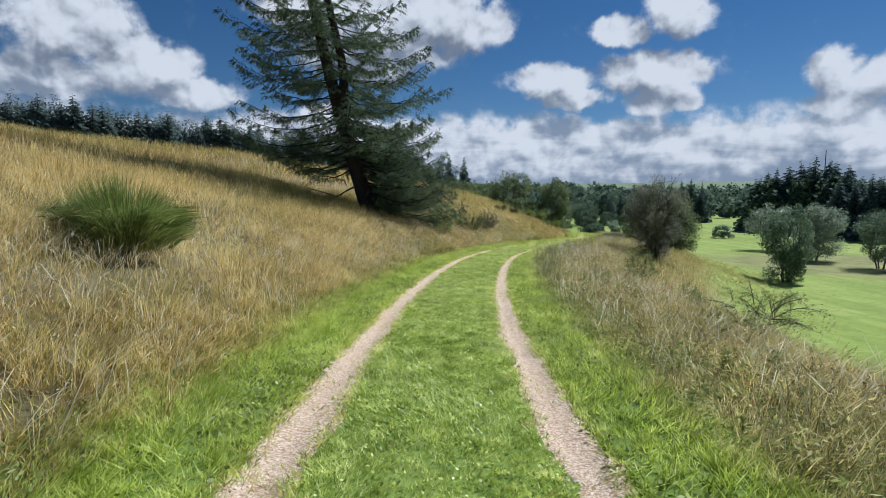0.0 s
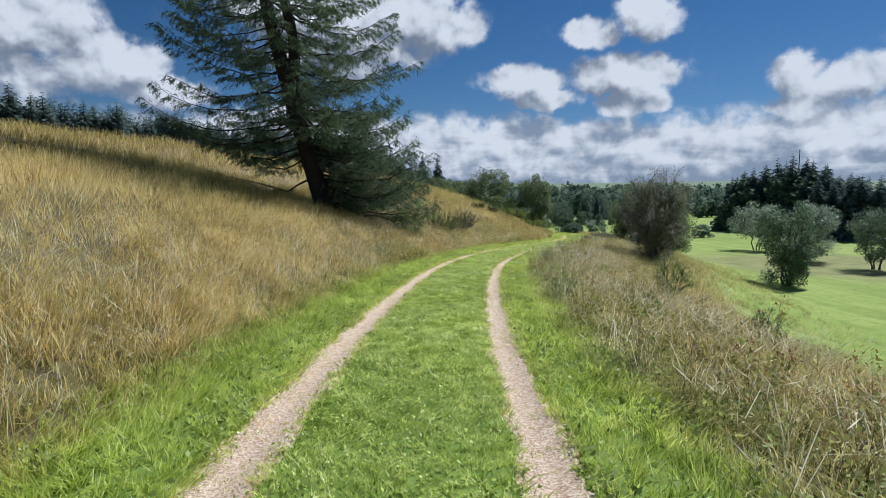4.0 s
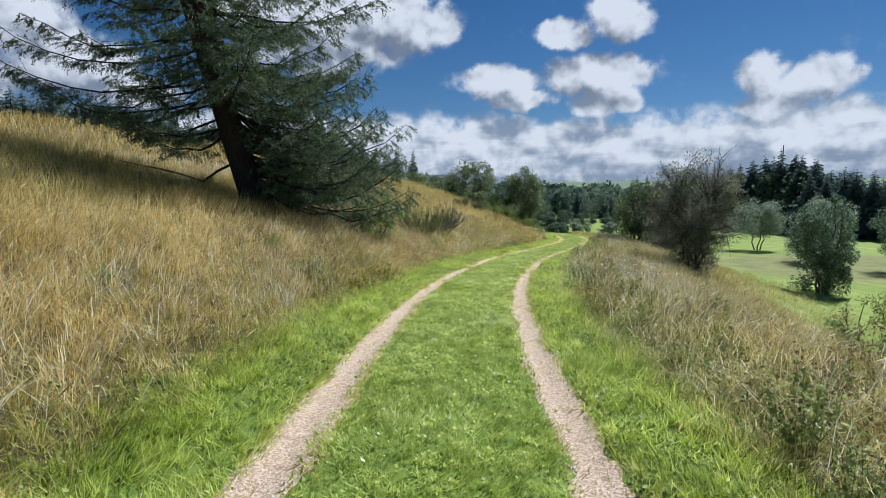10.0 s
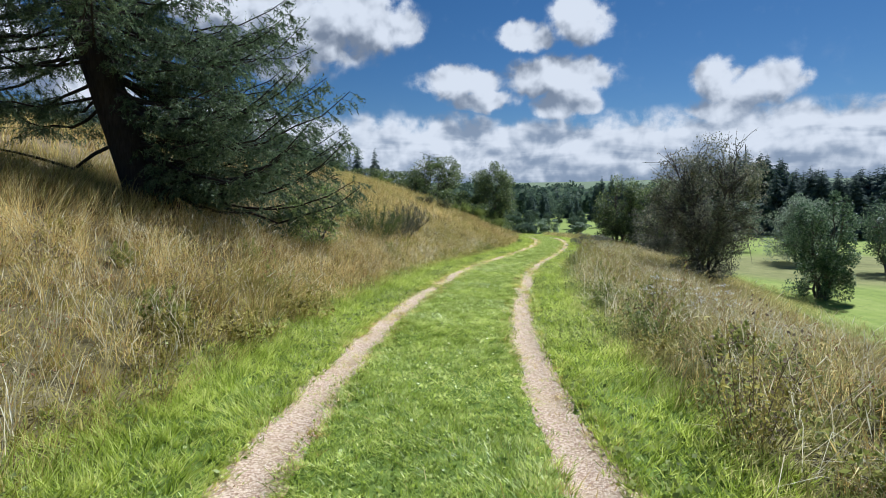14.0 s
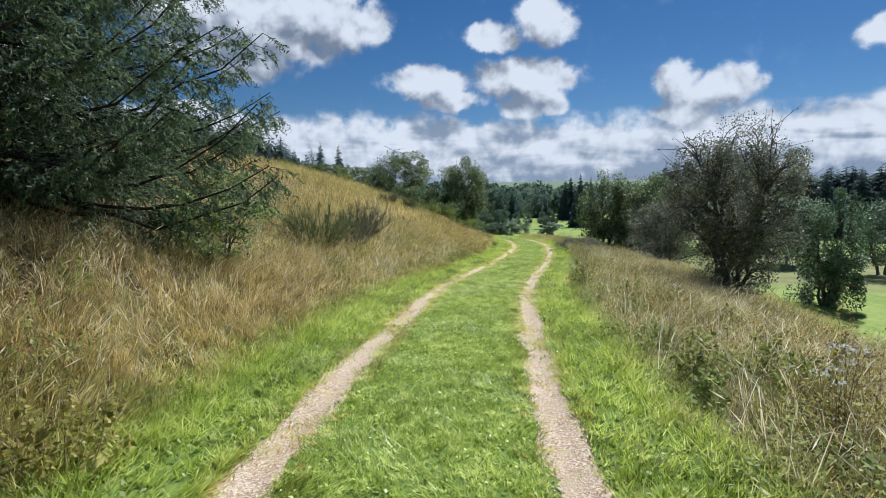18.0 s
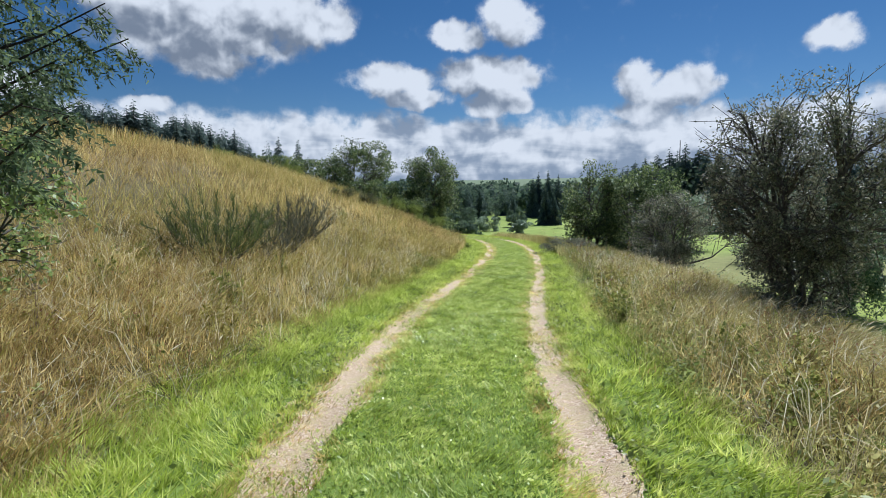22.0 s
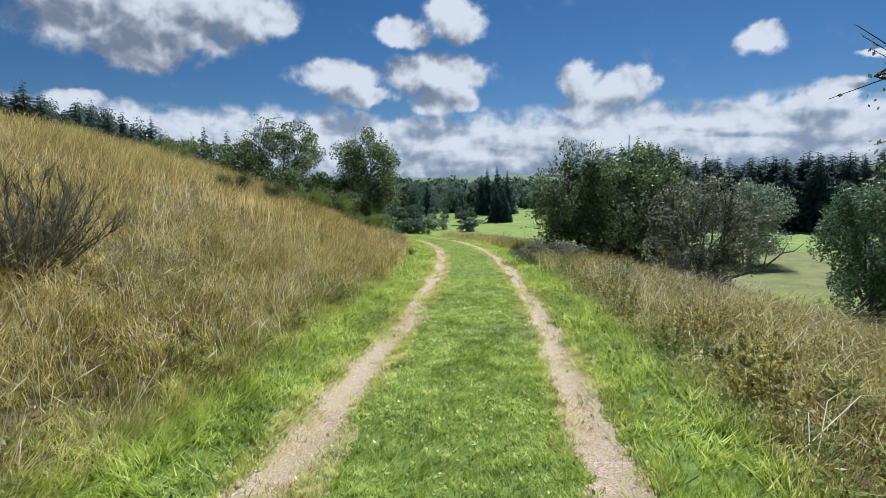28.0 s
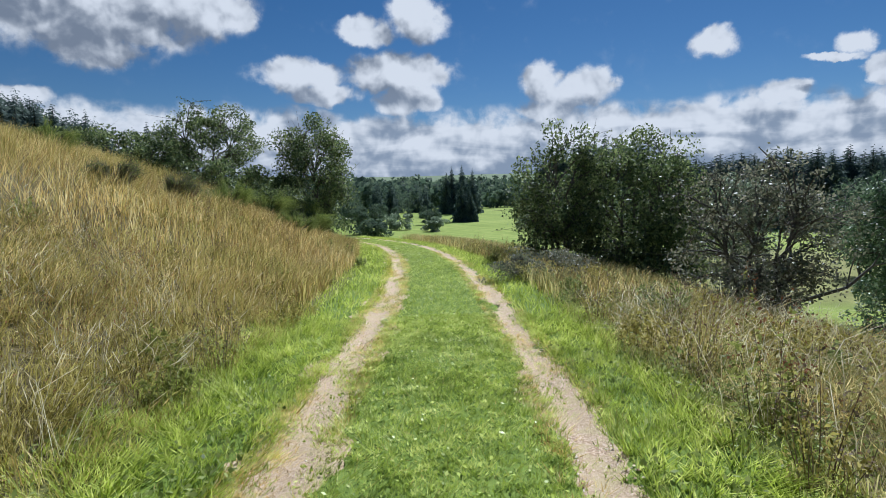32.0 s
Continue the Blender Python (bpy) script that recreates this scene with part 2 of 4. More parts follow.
M_DARKWEED = leafy("dark_weed_leaves", (0.1, 0.135, 0.035), (0.28, 0.33, 0.09), (0.54, 0.57, 0.22), 0.35, 0.55, 0.2, 1.5)
M_SEED = leafy("dry_seed_heads", (0.10, 0.065, 0.04), (0.24, 0.17, 0.11), (0.45, 0.36, 0.25), 0.2, 0.7, 0.1, 1.5)
M_DOCK = leafy("rusty_seed_heads", (0.13, 0.05, 0.025), (0.3, 0.13, 0.065), (0.45, 0.24, 0.13), 0.25, 0.7, 0.1, 1.5)
M_UMBEL = leafy("white_flowers", (0.55, 0.53, 0.46), (0.75, 0.73, 0.66), (0.85, 0.84, 0.8), 0.3, 0.7, 0.1, 1.5)
M_BARK = bark("spruce_bark", (0.022, 0.018, 0.015), (0.068, 0.055, 0.046))
M_TWIG = bark("thorn_bark", (0.065, 0.058, 0.05), (0.19, 0.17, 0.15))


def paint_ground(N):
    pos = N.add("ShaderNodeTexCoord").outputs["Object"]
    at = N.add("ShaderNodeAttribute", {"attribute_name": "cover"})
    w = N.add("ShaderNodeSeparateColor", None, i0=at.outputs["Color"])
    broad, mid, small = (N.noise(pos, s, 5.0, 0.6).outputs["Fac"] for s in (0.05, 0.6, 9.0))
    lawn = ramp(N, N.math("MULTIPLY_ADD", mid, 0.5, N.math("MULTIPLY", small, 0.5)), (0.3, (0.10, 0.15, 0.025)), (0.7, (0.23, 0.30, 0.06)))
    straw = ramp(N, N.math("MULTIPLY_ADD", mid, 0.6, N.math("MULTIPLY", small, 0.4)), (0.3, (0.12, 0.09, 0.045)), (0.7, (0.36, 0.28, 0.15)))
    rows = N.add("ShaderNodeMapping", None, Vector=pos, Rotation=(0, 0, 0.5), Scale=(0.9, 0.05, 1.0))
    streak = N.noise(rows.outputs[0], 0.8, 4.0, 0.6).outputs["Fac"]
    mead = ramp(N, N.math("ADD", N.math("MULTIPLY", broad, 0.35), N.math("MULTIPLY_ADD", mid, 0.3, N.math("MULTIPLY", streak, 0.35))),
                (0.32, (0.15, 0.20, 0.035)), (0.5, (0.26, 0.325, 0.06)), (0.68, (0.40, 0.42, 0.12)))
    mead = N.mix(N.step(N.noise(pos, 2.6, 6.0, 0.7).outputs["Fac"], 0.5, 0.7, 0.0, 0.55), mead, (0.12, 0.17, 0.04, 1))
    c = N.mix(w.outputs[1], mead, straw)
    c = N.mix(w.outputs[0], c, lawn)
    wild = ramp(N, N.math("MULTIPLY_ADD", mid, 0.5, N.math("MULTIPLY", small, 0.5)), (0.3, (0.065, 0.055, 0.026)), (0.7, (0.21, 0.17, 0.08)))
    # between 330 and 480 m out the ground passes into one grey-green
    far_out = N.step(N.add("ShaderNodeVectorMath", {"operation": "LENGTH"}, i0=pos).outputs["Value"], 330.0, 480.0)
    return N.mix(far_out, N.mix(w.outputs[2], c, wild), (0.17, 0.215, 0.12, 1))


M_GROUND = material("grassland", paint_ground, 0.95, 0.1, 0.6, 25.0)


def paint_gravel(N):
    pos = N.add("ShaderNodeTexCoord").outputs["Object"]
    v = N.add("ShaderNodeTexVoronoi", None, Vector=pos, Scale=75.0)
    grit = ramp(N, N.add("ShaderNodeSeparateColor", None, i0=v.outputs["Color"]).outputs[0],
                (0.1, (0.40, 0.255, 0.16)), (0.5, (0.62, 0.44, 0.295)), (0.95, (0.8, 0.645, 0.48)))
    dirt = N.noise(pos, 1.6, 5.0, 0.65).outputs["Fac"]
    along = N.add("ShaderNodeSeparateXYZ", None, i0=pos).outputs[1]
    earthy = N.math("MULTIPLY_ADD", N.step(along, 20.0, 36.0), 0.16, dirt)
    base = N.mix(N.step(earthy, 0.52, 0.72, 0.0, 0.6), grit, (0.56, 0.42, 0.26, 1))
    matted = N.math("MULTIPLY", N.step(N.noise(pos, 8.0, 5.0, 0.65).outputs["Fac"], 0.46, 0.6), N.step(along, 18.0, 34.0, 0.1, 0.7))
    return N.mix(matted, base, (0.56, 0.45, 0.24, 1))


M_GRAVEL = material("pink_gravel", paint_gravel, 0.92, 0.2, 0.8, 70.0)
M_STONE = material("gravel_stones", lambda N: ramp(N, island(N), (0.1, (0.37, 0.24, 0.165)), (0.5, (0.62, 0.465, 0.345)), (0.95, (0.82, 0.71, 0.58))), 0.85, 0.3)


# ---- plan: the track's middle line, levels and banks ----
LINE_Y = [-40, -10, 0, 5, 10, 15, 20, 25, 30, 35, 40, 45, 50, 55, 60, 66, 72, 80, 95, 120, 400]
LINE_X = [-3, -0.6, -0.1, -0.05, 0.14, 0.60, 1.28, 2.28, 3.80, 5.65, 8.0, 10.25, 12.35, 14.2, 15.7, 17.0, 17.4, 16.8, 14.5, 13, 10]
LEVEL_Y = [-40, 0, 10, 20, 30, 40, 50, 60, 80, 120, 400]
LEVEL_Z = [1.2, 0.0, -0.46, -0.84, -1.20, -1.62, -2.06, -2.45, -3.2, -4.6, -6.0]


def smooth_curve(xs, ys):
    xs, ys = np.array(xs, float), np.array(ys, float)
    m = np.gradient(ys, xs)

    def f(q):
        q = np.asarray(q, float)
        i = np.clip(np.searchsorted(xs, q) - 1, 0, len(xs) - 2)
        h = xs[i + 1] - xs[i]
        t = np.clip((q - xs[i]) / h, 0, 1)
        return ((1 + 2 * t) * (1 - t) ** 2 * ys[i] + t * (1 - t) ** 2 * h * m[i]
                + t * t * (3 - 2 * t) * ys[i + 1] + t * t * (t - 1) * h * m[i + 1])
    return f


line_x, level = smooth_curve(LINE_Y, LINE_X), smooth_curve(LEVEL_Y, LEVEL_Z)


def sstep(a, b, v):
    t = np.clip((v - a) / (b - a), 0, 1)
    return t * t * (3 - 2 * t)


def lateral(x, y):
    """Metres to the side of the track's middle, right positive."""
    slope = (line_x(y + 0.5) - line_x(y - 0.5))
    return (x - line_x(y)) / np.sqrt(1 + slope * slope)


def bumps(x, y):
    return (0.5 * np.sin(x * 0.31 + 1.3) * np.sin(y * 0.27 + 0.4) + 0.3 * np.sin(x * 0.83 + y * 0.41) + 0.2 * np.sin(y * 1.13 - x * 0.57 + 2.0))


def height(x, y):
    x, y = np.asarray(x, float), np.asarray(y, float)
    u = lateral(x, y)
    base = level(y)
    # left: a bank that steepens away from the track and levels off at the top of the hill
    grade = 0.32 + 0.15 * sstep(36, 56, y)
    d = np.maximum(-u - 2.1, 0)
    rise = grade * (d - 0.6 * (1 - np.exp(-d / 0.6)))
    cap = (9.5 - 2.6 * sstep(32, 56, y) - 2.4 * sstep(110, 230, y)) * (1 - 0.85 * sstep(200, 400, y))
    rise = cap * np.tanh(rise / cap)
    left = base + rise + 0.10 * bumps(x * 1.7, y * 1.7) * sstep(0.5, 4, d) + 0.5 * bumps(x * 0.3, y * 0.3) * sstep(6, 25, d)
    # right: down over a rough bank to the meadow in the valley
    dist = np.hypot(x - 10, y - 20)
    mead = -5.4 - 0.010 * np.clip(dist - 20, 0, 150) + 0.25 * bumps(x * 0.12, y * 0.12)
    k = sstep(2.2, 17.0, u)
    right = base * (1 - k) + mead * k - 0.10 * sstep(1.7, 3.0, u) + 0.06 * bumps(x * 1.7, y * 1.7) * sstep(2, 4, u) * (1 - sstep(10, 18, u))
    z = np.where(u < 0, left, right)
    # ruts pressed in, middle slightly crowned
    z = z - 0.045 * np.exp(-((np.abs(u) - 0.96) / 0.16) ** 2) + 0.02 * np.exp(-(u / 0.5) ** 2)
    # the far hills round the valley
    r = np.hypot(x, y)
    z = z + 34.0 * sstep(330, 950, r) + 4.0 * bumps(x * 0.01, y * 0.01) * sstep(300, 700, r)
    return z


def ground_z(x, y):
    return float(height(np.array([x]), np.array([y]))[0])


def mesh_object(name, verts, faces_idx, sizes, mat, smooth=False):
    """One mesh object from arrays: verts (n, 3), flat corner list, corners per face."""
    me = bpy.data.meshes.new(name)
    verts, faces_idx, sizes = np.asarray(verts, np.float32), np.asarray(faces_idx, np.int32), np.asarray(sizes, np.int32)
    me.vertices.add(len(verts)), me.loops.add(len(faces_idx)), me.polygons.add(len(sizes))
    me.vertices.foreach_set("co", verts.ravel())
    me.loops.foreach_set("vertex_index", faces_idx)
    me.polygons.foreach_set("loop_start", np.concatenate([[0], np.cumsum(sizes)[:-1]]).astype(np.int32))
    me.update(calc_edges=True)
    me.materials.append(mat)
    if smooth:
        me.polygons.foreach_set("use_smooth", np.ones(len(sizes), bool))
    return new(name, me)


def grid_object(name, X, Y, Z, mat):
    n, m = X.shape
    i = np.arange(n * m).reshape(n, m)
    q = np.stack([i[:-1, :-1], i[:-1, 1:], i[1:, 1:], i[1:, :-1]], -1).reshape(-1, 4)
    return mesh_object(name, np.stack([X, Y, Z], -1).reshape(-1, 3), q.ravel(), np.full(len(q), 4), mat, True)


# ---- the ground, one sheet to the horizon ----
def graded(stops):
    out = []
    for a, b, step in stops:
        out += list(np.arange(a, b - 1e-6, step))
    return np.array(out + [stops[-1][1]])


us = graded([(-1800, -400, 200), (-400, -100, 30), (-100, -30, 5), (-30, -10, 1.2), (-10, -2.4, 0.4), (-2.4, 2.4, 0.1), (2.4, 8, 0.3), (8, 24, 0.8), (24, 100, 4), (100, 400, 30), (400, 1800, 200)])
ys = graded([(-1200, -200, 200), (-200, -40, 20), (-40, -4, 2), (-4, 60, 0.35), (60, 100, 1.5), (100, 200, 6), (200, 500, 25), (500, 2200, 130)])
U, Yg = np.meshgrid(us, ys)
Xg = line_x(Yg) + U
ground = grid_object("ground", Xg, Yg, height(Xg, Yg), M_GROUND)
un = lateral(Xg, Yg)
wob = 0.35 * bumps(Xg * 1.3, Yg * 1.3)
fade = 1 - sstep(75, 110, Yg)
lawn_w = sstep(-2.9, -2.2, un + wob * 0.5) * (1 - sstep(1.9, 2.4, un + wob * 0.5)) * fade
straw_w = (1 - sstep(-2.7, -2.2, un)) + sstep(1.9, 2.3, un) * (1 - sstep(8.0, 11.5, un + 3 * wob))
straw_w = np.clip(straw_w, 0, 1) * (1 - sstep(110, 260, Yg))
rough_w = sstep(0.45, 0.75, 1 - np.hypot((Xg - 48) / 30, (Yg - 66) / 34) + 0.25 * bumps(Xg * 0.25, Yg * 0.25)) * sstep(12, 16, un)
near = sstep(1.9, 2.4, np.abs(un)) * (1 - sstep(9, 13, -un)) * (1 - sstep(6, 9, un)) * (1 - sstep(66, 80, Yg))
straw_w = np.maximum(straw_w, 0.55 * rough_w)
rough_w = near
att = ground.data.color_attributes.new("cover", "FLOAT_COLOR", "POINT")
att.data.foreach_set("color", np.stack([lawn_w, straw_w, rough_w, np.ones_like(un)], -1).astype(np.float32).ravel())
tagged(ground, "rolling grassland with straw-coloured banks and green meadow", "ground", kind="structure")


# ---- the two gravel ruts ----
def rut(side, label):
    ry = np.arange(-3.0, 78.0, 0.06)
    rng = np.random.default_rng(5 + side)
    worn = sstep(26, 34, ry) * (1 - 0.3 * sstep(60, 75, ry))

    def ragged(k):
        n = np.convolve(rng.normal(0, 1, len(ry) + 8), np.ones(9) / 3, "valid")
        return k * n
    wide = 0.185 + (0.045 if side < 0 else 0.0) * (1 - sstep(20, 28, ry))
    slow = 0.012 * np.sin(ry * 1.7 + side) + 0.012 * np.sin(ry * 4.3 + 2 * side)
    wide = wide + (0.155 if side < 0 else 0.03) * worn
    wl, wr = wide + ragged(0.030) * (1 + 1.4 * worn) + slow, wide + ragged(0.030) * (1 + 1.4 * worn) - slow * 0.7 - 0.02 * worn
    th = np.linspace(-1, 1, 9)
    off = side * 0.97 + np.where(th[None] < 0, th[None] * wl[:, None], th[None] * wr[:, None])
    slope = (line_x(ry + 0.5) - line_x(ry - 0.5))
    c = 1 / np.sqrt(1 + slope * slope)
    X = line_x(ry)[:, None] + off * c[:, None]
    Y = ry[:, None] - off * (slope * c)[:, None]
    Z = height(X, Y) + 0.014 * (1 - np.abs(th[None]) ** 4) - 0.002
    return tagged(grid_object("gravel_rut", X, Y, Z, M_GRAVEL), label, "track", "wheel ruts of the track", "structure")


rut(-1, "worn pinkish gravel wheel rut in mown grass")
rut(1, "narrow pinkish gravel wheel rut in mown grass")


# ---- plants: builders ----
def part(name, verts, faces_idx, sizes, mat, parent, label="", smooth=False):
    ob = mesh_object(name, verts, faces_idx, sizes, mat, smooth)
    ob.parent = parent
    return tagged(ob, label) if label else ob


def thing(name, x, y, label, category, group="", sink=0.05, turn=0.0):
    ob = new(name)
    ob.empty_display_size = 0.2
    ob.matrix_basis = pose(x, y, ground_z(x, y) - sink, 0, 0, turn)
    return tagged(ob, label, category, group)


class Wood:
    """Collects tapered tubes into one mesh."""

    def __init__(self):
        self.v, self.f, self.n = [], [], 0

    def tube(self, pts, radii, sides=6):
        pts, k = np.asarray(pts, float), len(pts)
        d = np.gradient(pts, axis=0)
        d /= np.linalg.norm(d, axis=1, keepdims=True) + 1e-9
        ref = np.where(np.abs(d[:, 2:]) > 0.8, np.array([[1.0, 0, 0]]), np.array([[0, 0, 1.0]]))
        a = np.cross(d, ref)
        a /= np.linalg.norm(a, axis=1, keepdims=True) + 1e-9
        b = np.cross(d, a)
        t = np.linspace(0, 2 * np.pi, sides, endpoint=False)
        ring = pts[:, None] + (a[:, None] * np.cos(t)[None, :, None] + b[:, None] * np.sin(t)[None, :, None]) * np.asarray(radii)[:, None, None]
        self.v.append(ring.reshape(-1, 3))
        i = np.arange(k * sides).reshape(k, sides) + self.n
        j = np.roll(i, -1, axis=1)
        self.f.append(np.stack([i[:-1], j[:-1], j[1:], i[1:]], -1).reshape(-1, 4))
        self.n += k * sides

    def make(self, name, mat, parent, label=""):
        f = np.concatenate(self.f)
        return part(name, np.concatenate(self.v), f.ravel(), np.full(len(f), 4), mat, parent, label, True)


def rand_dirs(rng, n):
    d = rng.normal(size=(n, 3))
    return d / np.linalg.norm(d, axis=1, keepdims=True)


def leaf_arrays(rng, P, size, droop=0.0, slim=0.5):
    """A folded diamond for each leaf at P."""
    n = len(P)
    a = rand_dirs(rng, n)
    a[:, 2] -= droop
    a /= np.linalg.norm(a, axis=1, keepdims=True)
    b = np.cross(a, rand_dirs(rng, n))
    b /= np.linalg.norm(b, axis=1, keepdims=True) + 1e-9
    L = (size * rng.uniform(0.6, 1.3, n))[:, None]
    v = np.stack([P - a * L * 0.5, P + b * L * slim * 0.5, P + a * L * 0.5, P - b * L * slim * 0.5], 1).reshape(-1, 3)
    f = np.arange(4 * n)
    return v, f, np.full(n, 4)


def bush(name, x, y, label, category, seed, tall, wide, clumps, leaves, size, mat, low=0.1, spread=0.16, stems=5,
         bare=0.0, group="", deep=None, lean=(0, 0), slim=0.55, turn=0.0, sink=0.05, twig_mat=None, shape=1.0, trunk_r=0.05, skirt=0.0, twigs=3):
    """A shrub or small tree: stems from the base, a limb to each clump of leaves. bare: share of limbs that stick out with few leaves."""
    rng = np.random.default_rng(seed)
    ob = thing(name, x, y, label, category, group, sink, turn)
    deep = deep or wide
    c = rand_dirs(rng, clumps) * rng.uniform(0.35, 1.0, (clumps, 1)) ** 0.6
    top = tall * (1 + low) / 2
    half = tall * (1 - low) / 2
    c = c * np.array([wide / 2, deep / 2, half]) * (1 - spread * 0.9)
    taper = 1 - 0.35 * shape * (c[:, 2] / half) ** 2 * (c[:, 2] < 0)
    if shape < 0.5:
        zz = np.clip(-c[:, 2] / half, 0, 0.93)
        c[:, :2] *= (1 + (0.85 - shape) * (1 / np.sqrt(1 - zz * zz) - 1) * 0.6)[:, None]
    if shape < 0.5 or skirt:
        low_ones = rng.random(clumps) < (skirt or 0.3)
        a, r = rng.uniform(0, 6.28, clumps), np.sqrt(rng.random(clumps)) * (0.26 if skirt else 0.44)
        ring = np.stack([np.cos(a) * r * wide, np.sin(a) * r * deep, rng.uniform(0.04, 0.4, clumps) * tall - top], 1)
        c = np.where(low_ones[:, None], ring, c)
    c[:, :2] *= taper[:, None] * rng.uniform(0.85, 1.12, (clumps, 1))
    c[:, 2] += top
    c[:, :2] += np.array(lean)[None] * (c[:, 2:] / tall)
    wood, roots = Wood(), []
    for k in range(stems):
        a = 2 * np.pi * k / stems + rng.uniform(-0.4, 0.4)
        r = wide * 0.07 * rng.uniform(0.3, 1)
        base = np.array([r * np.cos(a), r * np.sin(a), -0.1])
        tip = np.array([np.cos(a) * wide * 0.2, np.sin(a) * deep * 0.2, tall * rng.uniform(0.5, 0.72)])
        tip[:2] += np.array(lean) * 0.6
        t = np.linspace(0, 1, 9)[:, None]
        pts = base + (tip - base) * t + rng.normal(0, 0.02 * tall, (9, 3)) * np.sin(np.pi * t)
        one = Wood()
        one.tube(pts, trunk_r * tall / 4 * (1 - 0.75 * t[:, 0]), 7)
        one.make("stem" if stems > 3 else "trunk", twig_mat or M_TWIG, ob)
        roots.append(pts)
    P = []
    per = leaves // clumps
    for q in c:
        s = roots[int(np.argmin([np.min(np.linalg.norm(p - q, axis=1)) for p in roots]))]
        i = int(np.clip(np.argmin(np.linalg.norm(s - q * np.array([1, 1, 0.75]), axis=1)), 1, 8))
        t = np.linspace(0, 1, 6)[:, None]
        pts = s[i] + (q - s[i]) * t + np.array([0, 0, 0.12]) * np.linalg.norm(q - s[i]) * np.sin(np.pi * t) + rng.normal(0, 0.012 * tall, (6, 3)) * t
        out = rng.random() < bare
        if out:
            pts = s[i] + (pts - s[i]) * 1.16
        wood.tube(pts, 0.006 * tall * (1 - 0.8 * t[:, 0]) + 0.002, 4)
        n = int(per * (0.25 if out else rng.uniform(0.6, 1.4)))
        sd = np.array([wide, deep, tall * 0.8]) * spread * rng.uniform(0.55, 1.1)
        g = rng.normal(0, 1, (n, 3))
        g *= (rng.uniform(0, 1, (n, 1)) ** 0.33) / (np.linalg.norm(g, axis=1, keepdims=True) + 1e-9)
        P.append(q + g * sd)
        for _ in range(twigs + int(4 * out)):
            e = q + rng.normal(0, 1, 3) * sd * 0.75 + np.array([0, 0, 0.02 * tall * out])
            b0 = pts[rng.integers(2, 6)]
            mid = (b0 + e) / 2 + rng.normal(0, 0.012 * tall, 3)
            wood.tube([b0, mid, e], [0.0024 * tall, 0.0016 * tall, 0.0008 * tall], 3)
            if out:
                P.append(b0 + (e - b0) * rng.random((8, 1)) + rng.normal(0, 0.03, (8, 3)))
    P = np.concatenate(P)
    P[:, 2] = np.maximum(P[:, 2], 0.02)
    tagged(wood.make("branchwork", twig_mat or M_TWIG, ob), kind="stuff")
    part("foliage", *leaf_arrays(rng, P, size, 0.3, slim), mat, ob)
    return ob


def conifer(name, x, y, label, seed, tall, wide, mat, group="", tiers=20, start=0.06, turn=0.0):
    """A far spruce: trunk, and tiers of drooping fans of twigs."""
    rng = np.random.default_rng(seed)
    ob = thing(name, x, y, label, "tree", group, 0.2, turn)
    wood = Wood()
    t = np.linspace(0, 1, 6)
    wood.tube(np.stack([0 * t, 0 * t, t * tall * 0.97 - 0.2], 1), 0.016 * tall * (1 - t * 0.95), 6)
    wood.make("trunk", M_BARK, ob)
    V, n = [], tiers * 11
    for k in range(n):
        f = (k + rng.random()) / n
        f = 1 - (1 - f) ** 0.7
        z = tall * (start + (0.995 - start) * f)
        r = (wide / 2 * (1 - f) ** 0.85 + 0.012 * tall * (1 - f) + 0.06) * rng.uniform(0.55, 1.15)
        a = k * 2.399963 + rng.uniform(-0.3, 0.3)
        d, s = np.array([np.cos(a), np.sin(a), 0]), np.array([-np.sin(a), np.cos(a), 0])
        o = np.array([0, 0, z])
        sag = r * rng.uniform(0.1, 0.5)
        for m in range(4):
            w0, w1 = m / 4, (m + 1.5) / 4
            c0, c1 = o + d * r * w0 - np.array([0, 0, sag * w0]), o + d * r * w1 - np.array([0, 0, sag * w1])
            h = (r * 0.3 * (1 - abs(w0 - 0.3)) + 0.06) * rng.uniform(0.6, 1.5)
            for q in (-1, 1):
                V += [c0, c1 + s * q * h - np.array([0, 0, h * rng.uniform(0.7, 1.8)]), c1 + np.array([0, 0, 0.1 * h])]
    V = np.array(V)
    part("crown", V, np.arange(len(V)), np.full(len(V) // 3, 3), mat, ob)
    return ob


